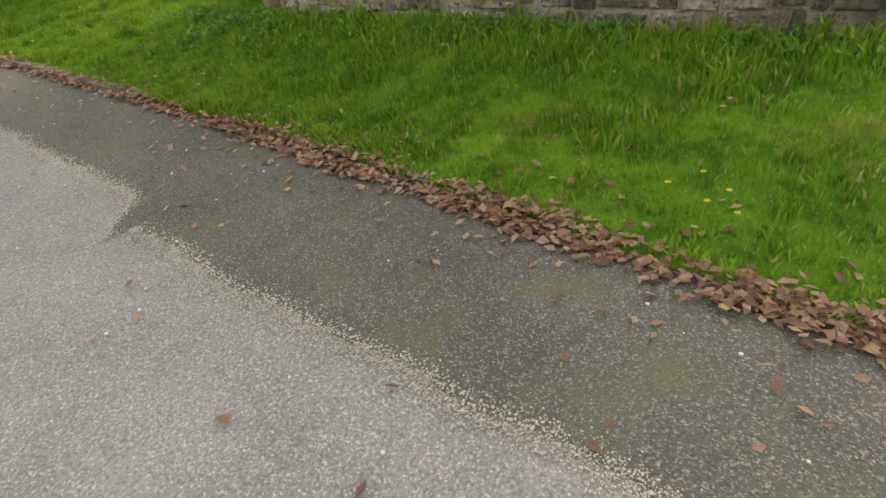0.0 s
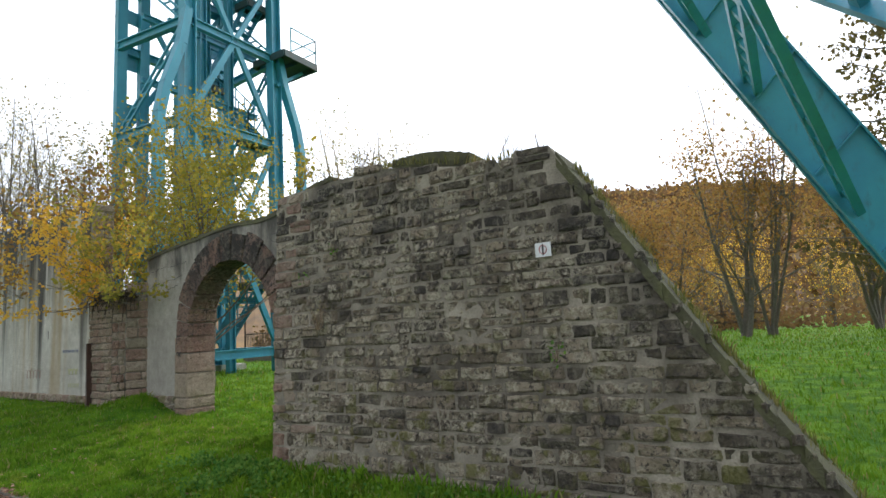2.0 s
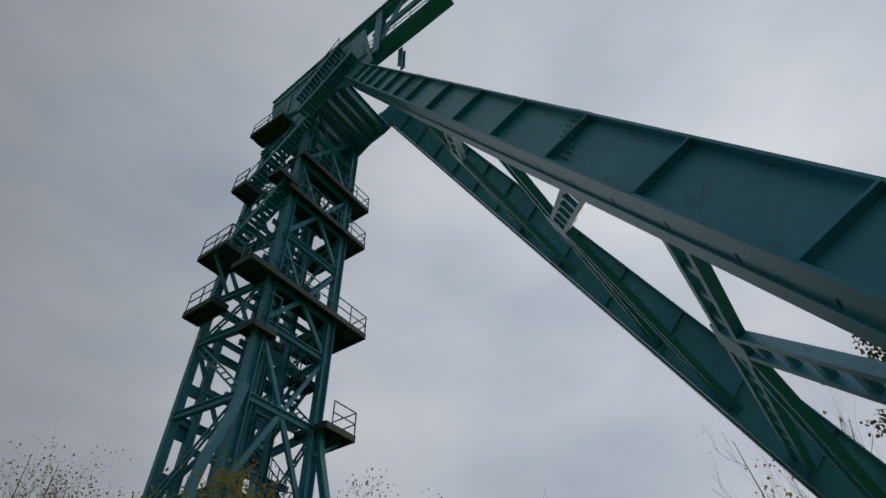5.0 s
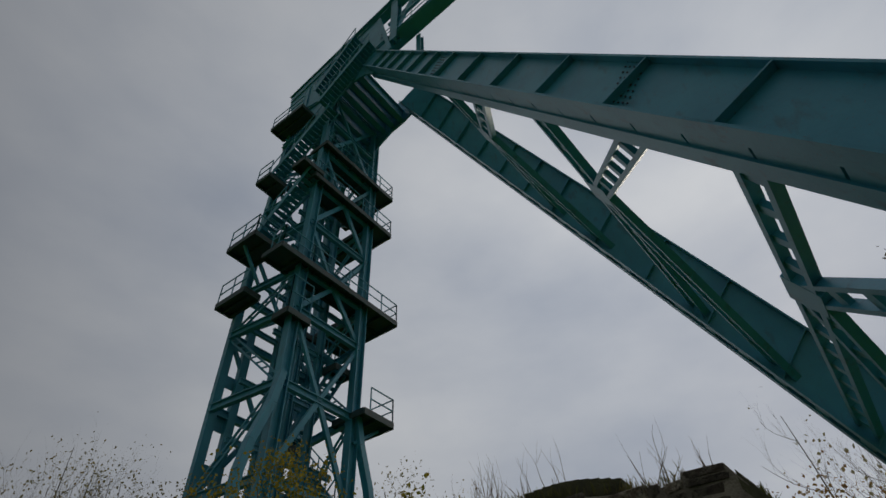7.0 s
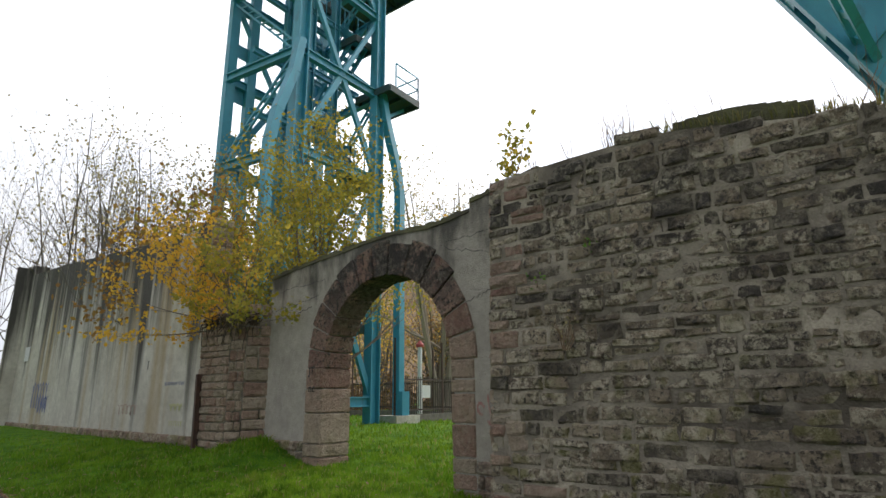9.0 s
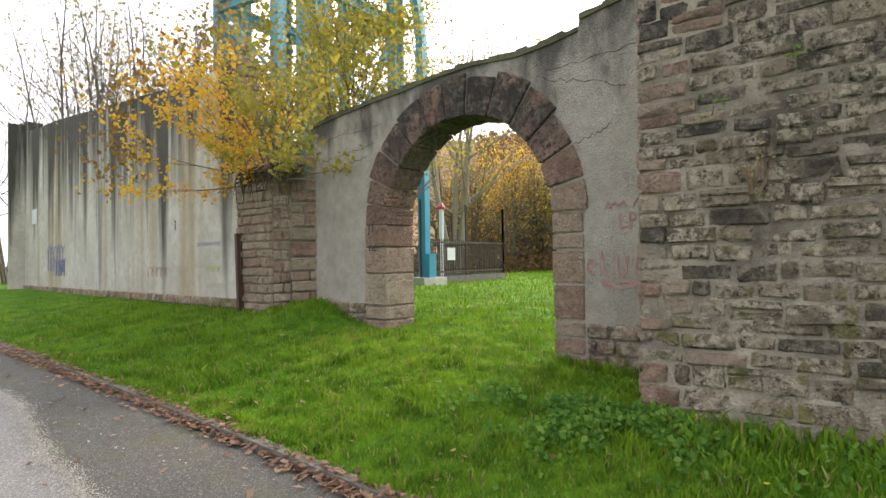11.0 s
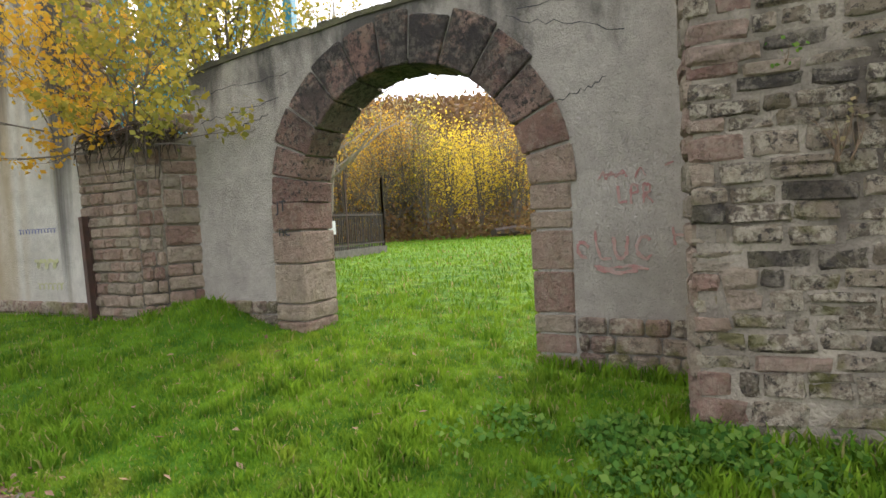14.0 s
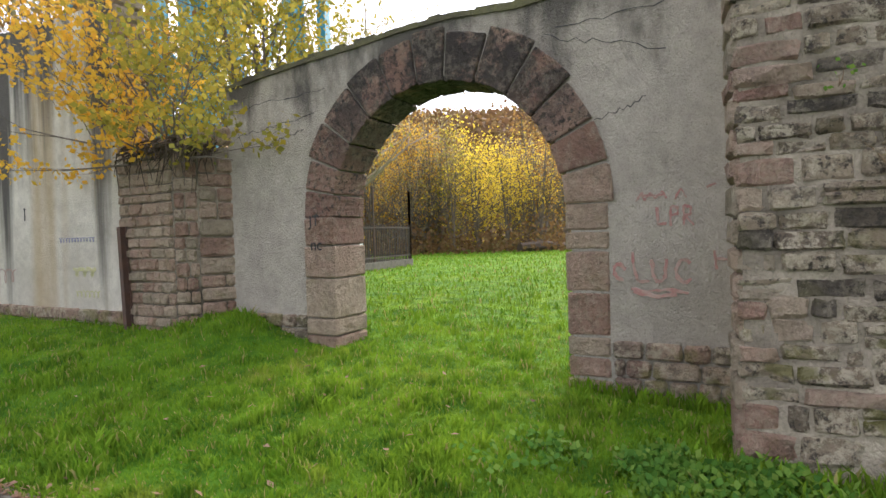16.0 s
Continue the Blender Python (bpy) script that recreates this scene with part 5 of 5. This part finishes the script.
    for i, (r, az) in enumerate(sorted(spots)):
        k = rnd.choice((0, 0, 1, 2, 2, 1, 4, 4))
        if abs(math.degrees(az) - 60) < 6:
            k = rnd.choice((3, 0, 4, 1, 2))
        x, y = -0.4 + r * math.sin(az), 4 + r * math.cos(az)
        sc = rnd.uniform(0.62, 1.0) * (0.7 if math.degrees(az) > 72 else 1.12)
        c = copy_thing(protos[k], pose(x, y, 0.4, 0, 0, rnd.uniform(0, 360)))
        c.scale = (sc, sc, sc)
    for p in protos:
        for c in list(p.children):
            bpy.data.objects.remove(c)
        bpy.data.objects.remove(p)
    # dark felled log and brush at the far edge
    s = Soup()
    s.tube([(30.5, 19.4, 0.75), (32, 18.6, 0.8), (34, 17.8, 0.7)], [0.3, 0.35, 0.25], 8)
    tagged(s.make("log", M_WOOD), "dark fallen log at the edge of the field", "log")
    # brush along the foot of the thicket
    rnd = random.Random(99)
    pts = []
    for i in range(9000):
        az = radians(rnd.uniform(34, 94))
        r = rnd.uniform(33, 44)
        pts.append((-0.4 + r * math.sin(az), 4 + r * math.cos(az), 0.4 + abs(rnd.gauss(0, 0.9))))
    v, f = leaf_cloud(pts, 0.3, rnd)
    tagged(obj("undergrowth", v, f, M_LEAF_BROWN), "brown undergrowth at the foot of the thicket", "undergrowth", kind="stuff")


def build_hill():
    n, m = 90, 10
    v, f = [], []
    rnd = random.Random(3)
    for i in range(n + 1):
        az = 20 + 95 * i / n
        top = lerp_table(az, [(20, 11), (40, 12), (56, 12.2), (66, 12.2), (75, 11.8), (84, 10.3), (92, 9.8), (115, 8)])
        for j in range(m + 1):
            t = j / m
            r = 75 + 110 * t
            el = radians(top) * math.sin(t * math.pi / 2) ** 0.8
            z = 0.3 + r * math.tan(el)
            z += (noise.noise(Vector((az * 0.6, t * 9, 0.5))) * 1.6 + noise.noise(Vector((az * 2.7, t * 30, 2.5))) * 1.1) * (0.2 + t)
            v.append((r * math.sin(radians(az)), r * math.cos(radians(az)), z))
    for i in range(n):
        for j in range(m):
            a = i * (m + 1) + j
            f.append((a, a + 1, a + m + 2, a + m + 1))
    tagged(obj("backdrop", v, f, M_HILL), "wooded hillside in brown and orange autumn colours", "hill", kind="structure")
    # crowns of the far wood, too many to count
    pts, rs = [], random.Random(4)
    for i in range(26000):
        az = rs.uniform(48, 100)
        top = lerp_table(az, [(20, 11), (40, 12), (56, 12.2), (66, 12.2), (75, 11.8), (84, 10.3), (92, 9.8), (115, 8)])
        t = rs.random() ** 0.7
        r = 75 + 110 * t
        z = 0.3 + r * math.tan(radians(top) * math.sin(t * math.pi / 2) ** 0.8) + rs.gauss(0, 1.1)
        pts.append((r * math.sin(radians(az)), r * math.cos(radians(az)), z))
    v, f = leaf_cloud(pts, 1.7, rs)
    tagged(obj("far_wood", v, f, M_LEAF_BROWN), "orange brown tree crowns of the far wood", "wood", kind="stuff")


def blades(name, pts, heights, seed, mat, width=0.006):
    """Curved grass blades, two faces each."""
    rs = np.random.RandomState(seed)
    n = len(pts)
    p = np.array(pts)
    h = np.array(heights)[:, None]
    q = rs.uniform(0, 2 * np.pi, n)
    side = np.stack([np.cos(q), np.sin(q), np.zeros(n)], 1)
    q2 = rs.uniform(0, 2 * np.pi, n)
    lean = np.stack([np.cos(q2), np.sin(q2), np.zeros(n)], 1) * rs.uniform(0.1, 0.75, n)[:, None]
    w = width * rs.uniform(0.6, 1.5, n)[:, None] * (0.6 + h * 6)
    up = np.array([0, 0, 1.0])
    m = p + (lean * 0.35 + up * 0.62) * h
    t = p + (lean * 1.0 + up * 0.95) * h
    v = np.stack([p - side * w, p + side * w, m + side * w * 0.8, m - side * w * 0.8, t], 1).reshape(-1, 3)
    f = []
    for i in range(n):
        k = 5 * i
        f += [(k, k + 1, k + 2, k + 3), (k + 3, k + 2, k + 4)]
    return obj(name, v, f, mat)


def build_grass():
    rnd = random.Random(2)
    pts, hs = [], []

    def inside_wall(x, y):
        p = Vector((x, y, 0)) - C0
        s, o = p.dot(W_DIR), p.dot(W_OUT)
        return -0.05 < s < 5.9 and -W_THICK < o < 0.03

    n = 0
    while n < 210000:
        # denser where the walk passes near
        y = rnd.gauss(5.5, 4.5)
        k = kerb_x(y)
        x = k + 0.02 + abs(rnd.gauss(0, 1)) * 2.6 if rnd.random() < 0.8 else rnd.uniform(k, 14)
        if not -6 < y < 26 or x > 16 or inside_wall(x, y):
            continue
        if 12.3 < y < 25 and 2.2 < x < 3.4 and x > 3.4 - 0.07 * (y - 12.2):
            continue
        tuft = noise.noise(Vector((x * 1.6, y * 1.6, 5.0)))
        fine = noise.noise(Vector((x * 6, y * 6, 9.0)))
        h = 0.03 + 0.08 * max(0, tuft) + 0.09 * max(0, fine)
        # longer unmown fringe along the foot of the ruin
        p = Vector((x, y, 0)) - C0
        s, o = p.dot(W_DIR), p.dot(W_OUT)
        if -0.3 < s < 6.4 and 0 < o < 0.9:
            h += 0.13 * (1 - o / 0.9) * rnd.random() ** 2
        r = (p - (A0 - C0)).dot(A_DIR)
        if -1.5 < r < -0.1 and -0.1 < p.x - 0.9 < 0.3:
            h += 0.06
        pts.append((x, y, ground_z(x, y) - 0.006))
        hs.append(h * rnd.uniform(0.6, 1.4))
        n += 1
    g = blades("grass", pts, hs, 6, M_BLADE, 0.0055)
    tagged(g, "short damp green lawn grass with longer tufts", "grass", kind="stuff")
    # meadow tufts further off
    pts, hs = [], []
    for _ in range(40000):
        x, y = rnd.uniform(4.8, 32), rnd.uniform(-12, 30)
        if inside_wall(x, y):
            continue
        pts.append((x, y, ground_z(x, y) - 0.01))
        hs.append(rnd.uniform(0.05, 0.13))
    tagged(blades("meadow_grass", pts, hs, 7, M_BLADE, 0.012), "green meadow grass behind the walls", "grass", kind="stuff")
    # broad-leaved weeds by the arch and along the ruin
    pts = []
    for _ in range(5500):
        if rnd.random() < 0.7:
            s, o = rnd.gauss(-0.2, 0.5), abs(rnd.gauss(0.1, 0.38))
            q = C0 + W_DIR * s + W_OUT * o
        else:
            s, o = rnd.uniform(0, 6), 0.08 + abs(rnd.gauss(0, 0.2))
            q = C0 + W_DIR * s + W_OUT * o
        if (q.y > 6.85 and q.x > 3.9) or noise.noise(Vector((q.x * 2.5, q.y * 2.5, 7.0))) < -0.05:
            continue
        pts.append((q.x, q.y, ground_z(q.x, q.y) + rnd.uniform(0.02, 0.1)))
    v, f = leaf_cloud(pts, 0.05, rnd, -0.1)
    tagged(obj("weeds", v, f, M_LEAF_GREEN), "low broad-leaved green weeds at the wall foot", "weeds", kind="stuff")
    # fallen leaves along the lawn edge and scattered about
    pts = []
    for _ in range(11000):
        y = rnd.uniform(-4, 13)
        d = rnd.gauss(-0.03, 0.06) if rnd.random() < 0.9 else rnd.gauss(0.0, 0.35)
        if noise.noise(Vector((y * 1.3, 4, 1))) < -0.25 and rnd.random() < 0.6:
            continue
        if y > 4 and rnd.random() < 0.5:
            continue
        x = kerb_x(y) + d * (1.0 if y < 3 else 0.8)
        base = max(road_z(y) + 0.012, ground_z(x, y))
        pts.append((x, y, base + abs(rnd.gauss(0.0, 0.014)) + 0.006))
    for _ in range(260):
        y, x = rnd.uniform(-2, 12), rnd.uniform(-2.0, 4.5)
        pts.append((x, y, max(road_z(y) + 0.012, ground_z(x, y)) + (0.012 if x < kerb_x(y) else 0.05)))
    rs = np.random.RandomState(5)
    v, f = [], []
    for i, p in enumerate(pts):
        a = rs.uniform(0, 6.28)
        L, w = 0.058 * rs.uniform(0.6, 1.3), 0.04 * rs.uniform(0.6, 1.2)
        d, e = np.array([math.cos(a), math.sin(a), rs.normal(0, 0.25)]), np.array([-math.sin(a), math.cos(a), rs.normal(0, 0.25)])
        c = np.array(p)
        lift = np.array([0, 0, 0.012])
        v += [c - d * L / 2, c - e * w / 2 + lift * rs.uniform(0.2, 1), c + d * L / 2 + lift * rs.uniform(0, 1), c + e * w / 2 + lift * rs.uniform(0.2, 1)]
        f += [(4 * i, 4 * i + 1, 4 * i + 2), (4 * i, 4 * i + 2, 4 * i + 3)]
    tagged(obj("fallen_leaves", v, f, M_DEAD), "brown fallen leaves drifted along the lawn edge", "leaves", kind="stuff")
    # little pale stones on the asphalt, and grit along the seam
    s = Soup()
    for _ in range(130):
        y = rnd.uniform(-2, 9)
        x = rnd.uniform(-1.2, kerb_x(y))
        r = rnd.uniform(0.003, 0.007)
        z = road_z(y) + 0.008
        s.box((x - r, y - r * 1.2, z - 0.002), (x + r, y + r, z + r * 1.2))
    tagged(s.make("pebbles", M_PEBBLE), "small pale pebbles strewn on the asphalt", "pebbles", kind="stuff")
    s = Soup()
    for _ in range(26000):
        y = rnd.uniform(-3, 11)
        x = strip_x(y) + rnd.gauss(-0.02, 0.045)
        r = rnd.uniform(0.0015, 0.0045)
        z = road_z(y) + 0.008
        s.add([(x - r, y - r, z), (x + r, y - r * 0.8, z), (x + r * 0.9, y + r, z), (x - r, y + r * 0.8, z), (x, y, z + r)], [(0, 1, 4), (1, 2, 4), (2, 3, 4), (3, 0, 4)])
    tagged(s.make("grit", M_GRIT), "sandy grit washed along the asphalt seam", "grit", kind="stuff")
    # yellow hawkbit flowers
    for k, (x, y) in enumerate(((2.35, 0.62), (2.5, 0.50), (2.3, 0.40), (2.42, 0.34), (2.28, 0.25), (2.7, 4.6))):
        z = ground_z(x, y)
        s = Soup()
        s.tube([(x, y, z), (x + 0.01, y, z + 0.09)], [0.002, 0.002], 4)
        fl = tagged(s.make("flower", M_LEAF_GREEN), "small yellow dandelion-like flower in the lawn", "flower", "flowers in the lawn")
        s = Soup()
        for q in range(12):
            a = q * math.pi / 6
            s.add([(x + 0.01, y, z + 0.09), (x + 0.01 + 0.016 * math.cos(a - 0.2), y + 0.016 * math.sin(a - 0.2), z + 0.097), (x + 0.01 + 0.016 * math.cos(a + 0.2), y + 0.016 * math.sin(a + 0.2), z + 0.097)], [(0, 1, 2)])
        s.make("petals", M_LEAF_BRIGHT, fl)


def stalk_plant(name, at, height, seed, lab, n=5, mat=None, leaves=0, leaf_mat=None, lsize=0.04):
    rnd = random.Random(seed)
    t = tagged(empty(name, at), lab, "weed", "weeds on the wall top")
    s, tips = Soup(), []
    for i in range(n):
        grow(s, tips, rnd, (rnd.gauss(0, 0.04), rnd.gauss(0, 0.04), -0.05), (rnd.gauss(0, 0.25), rnd.gauss(0, 0.25), 1), height * rnd.uniform(0.6, 1), 0.006, 1, 0.2, 0.35, (1, 4), 4)
    s.make("stem", mat or M_TWIG, t)
    if leaves:
        pts = [(q.x + rnd.gauss(0, 0.04), q.y + rnd.gauss(0, 0.04), q.z + rnd.gauss(0, 0.04)) for q in [rnd.choice(tips) for _ in range(leaves)]]
        v, f = leaf_cloud(pts, lsize, rnd)
        obj("leaves", v, f, leaf_mat, t)


def build_wall_plants():
    for k, (s, h, n) in enumerate(((0.35, 0.3, 3), (0.75, 0.45, 3), (1.15, 0.42, 8), (1.3, 0.5, 8), (1.75, 0.4, 4), (2.05, 0.5, 4), (2.95, 0.5, 2), (3.1, 0.42, 3), (3.2, 0.65, 1), (3.45, 0.3, 3))):
        p = wall_point(s, -0.25, lerp_table(s, W_TOP) - 0.02)
        stalk_plant("dry_weed", p, h, 200 + k, "dry brown weed stalks on the wall top", n)
    p = wall_point(0.12, -0.3, 3.42)
    stalk_plant("poplar_shoot", p, 0.62, 220, "leafy green yellow shoot on the wall corner", 4, M_TWIG, 160, M_LEAF_YELLOW, 0.07)
    p = arch_point(1.0, -0.25, 3.5)
    stalk_plant("dry_weed", p, 0.35, 221, "bare twig growing on the crown of the arch", 4)
    p = arch_point(0.2, -0.25, 3.48)
    stalk_plant("dry_weed", p, 0.25, 222, "small yellowed shoot on the arch wall", 2, M_TWIG, 24, M_LEAF_GOLD, 0.05)
    for k, (s, z) in enumerate(((0.75, 1.75), (0.45, 2.3), (3.6, 1.35), (0.95, 2.62))):
        p = wall_point(s, 0.04, z)
        stalk_plant("wall_fern", p, 0.28 if k == 0 else 0.08, 230 + k, "small weed rooted in a wall joint", 9 if k == 0 else 3, M_TWIG, 25 if k == 0 else 30, M_LEAF_GREEN if k else M_LEAF_GREY, 0.035)
    # grass on the crest and down the slope
    rnd = random.Random(17)
    pts, hs = [], []
    for _ in range(3000):
        s = rnd.uniform(1.5, 3.3) if rnd.random() < 0.3 else rnd.uniform(3.8, 5.8)
        o = -rnd.uniform(0.02, 0.5) if s < 3.5 else -rnd.uniform(0.2, 0.62)
        if s > 3.5 and noise.noise(Vector((s * 3, o * 5, 0))) < -0.05:
            continue
        p = wall_point(s, o, lerp_table(s, W_TOP) + (0.0 if s < 3.5 else 0.02))
        pts.append(tuple(p))
        hs.append(rnd.uniform(0.03, 0.13))
    tagged(blades("wall_grass", pts, hs, 9, M_DRYGRASS, 0.004), "grass and moss on the broken wall top", "grass", kind="stuff")


def build_signs():
    o = wall_point(3.56, 0.06, 2.29)
    s = Soup()
    s.beam(o - W_DIR * 0.075, o + W_DIR * 0.075, 0.012, 0.13)
    sg = tagged(s.make("marker_sign", M_WHITE), "small white trail marker sign with a red ring", "sign")
    s = Soup()
    c = o + W_OUT * 0.008
    ring = [c + W_DIR * 0.035 * math.cos(q) + Vector((0, 0, 0.04 * math.sin(q))) for q in [math.pi * i / 8 for i in range(17)]]
    for a, b in zip(ring, ring[1:]):
        s.beam(a, b, 0.004, 0.012, W_OUT)
    s.make("ring", M_RED, sg)
    s = Soup()
    s.beam(c - Vector((0, 0, 0.05)), c + Vector((0, 0, 0.05)), 0.014, 0.004, W_OUT)
    s.make("bar", M_BLACK, sg)
    right = -A_DIR
    def strokes(at, size, lines, mat, lab, thick=0.02, seed=1):
        """Letters drawn by hand: each line a run of points in letter heights."""
        rnd = random.Random(seed)
        s = Soup()
        for line in lines:
            pts = []
            for (xa, ya), (xb, yb) in zip(line, line[1:]):
                pts += [(xa + (xb - xa) * i / 4 + rnd.gauss(0, 0.015), ya + (yb - ya) * i / 4 + rnd.gauss(0, 0.015)) for i in range(4)]
            pts.append(line[-1])
            w = [arch_point(at[0] - x * size, 0.006, at[1] + y * size) for x, y in pts]
            for a, b in zip(w, w[1:]):
                s.beam(a, b, 0.004, thick * rnd.uniform(0.5, 1.3), (0, 0, 1) if abs(a.z - b.z) < (a - b).length * 0.7 else A_DIR)
        return s.make("graffiti", mat, WALL_ARCH, lab)
    L = [(0.0, 1.15), (0.1, 0.4), (0.22, 0.0), (0.62, 0.05)]
    U = [(0.72, 0.9), (0.74, 0.4), (0.82, 0.1), (0.98, 0.0), (1.14, 0.1), (1.22, 0.4), (1.25, 0.9)]
    C = [(2.1, 0.72), (1.95, 0.88), (1.72, 0.82), (1.56, 0.45), (1.68, 0.1), (1.92, 0.0), (2.12, 0.15)]
    loop = [(-0.25, 0.5), (-0.5, 0.75), (-0.72, 0.55), (-0.62, 0.15), (-0.35, 0.1)]
    strokes((-0.62, 1.12), 0.2, [L, U, C, loop], M_REDSPRAY, "faded red spray paint letters LUC", 0.028, 1)
    strokes((-0.60, 1.07), 0.2, [[(0.0, 0.0), (0.6, -0.12), (1.3, 0.0), (2.1, -0.15)], [(0.1, -0.1), (0.9, -0.3), (1.7, -0.2)]], M_REDSPRAY, "red spray paint underline", 0.026, 2)
    strokes((-0.86, 1.55), 0.16, [[(-0.3, 0.9), (-0.3, 0.1), (0.1, 0.1)], [(0.3, 0.0), (0.3, 0.95), (0.6, 0.9), (0.62, 0.55), (0.32, 0.5)], [(0.85, 0.0), (0.87, 0.95), (1.2, 0.85), (1.15, 0.5), (0.9, 0.5), (1.3, 0.0)]], M_REDSPRAY, "faded red spray paint letters LPR", 0.02, 4)
    strokes((-0.66, 1.74), 0.1, [[(0.0, 0.1), (0.4, 0.8), (0.6, 0.1), (1.0, 0.7), (1.4, 0.2), (1.9, 0.8), (2.2, 0.2)], [(2.8, 0.1), (3.2, 0.9), (3.6, 0.2)], [(5.0, 0.9), (5.6, 1.1)], [(0.3, 0.5), (2.0, 0.5)]], M_REDSPRAY, "faded red spray paint scrawl", 0.016, 5)
    strokes((-1.2, 1.22), 0.16, [[(0.0, 0.9), (0.1, 0.0)], [(0.0, 0.5), (0.6, 0.45)]], M_REDSPRAY, "faded red spray paint mark", 0.018, 6)
    text_on("JT", arch_point(2.54, 0.075, 1.72), A_OUT, right, 0.16, M_BLACK, WALL_ARCH, "dark painted letters on the jamb")
    text_on("nc", arch_point(2.52, 0.075, 1.47), A_OUT, right, 0.17, M_BLACK, WALL_ARCH, "dark painted letters on the jamb")
    # rusty manhole key cover in the road
    z = road_z(2.4)
    x, y = 0.02, 2.62
    s = Soup()
    s.tube([(x, y, z - 0.03), (x, y, z + 0.006)], [0.06, 0.06], 14)
    cov = tagged(s.make("valve_cover", M_BLACK), "small black valve cover ringed with orange rust in the road", "cover")
    s = Soup()
    s.tube([(x, y, z - 0.03), (x, y, z + 0.003)], [0.11, 0.10], 14)
    s.make("rust_ring", M_RUST, cov)


def build_house():
    h = tagged(empty("house", (1.0, 31, 0.6)), "cream rendered house with a slate roof beyond the wall", "house")
    inv = Matrix.Translation((-1.0, -31, -0.6))
    s = Soup()
    s.box((-4.0, 28.0, 0), (1.9, 36, 4.6))
    s.make("wall", M_RENDER, h).matrix_parent_inverse = inv
    s = Soup()
    s.add([(-4.3, 27.7, 4.6), (2.2, 27.7, 4.6), (2.2, 36.3, 4.6), (-4.3, 36.3, 4.6), (-1, 27.7, 6.6), (-1, 36.3, 6.6)], [(0, 1, 4), (2, 3, 5), (1, 2, 5, 4), (3, 0, 4, 5), (3, 2, 1, 0)])
    s.make("roof", M_ROOF, h).matrix_parent_inverse = inv
    s = Soup()
    s.box((0.2, 27.96, 1.8), (1.3, 28.05, 3.2))
    w = s.make("window", M_WHITE, h)
    w.matrix_parent_inverse = inv
    s = Soup()
    s.box((0.3, 27.94, 1.9), (0.72, 27.958, 3.1))
    s.box((0.78, 27.94, 1.9), (1.2, 27.958, 3.1))
    s.make("pane", M_BLACK, w).matrix_parent_inverse = Matrix()


build_tower()
build_fence()
build_hill()
build_plants()
build_house()
build_wall_plants()
build_signs()
build_grass()
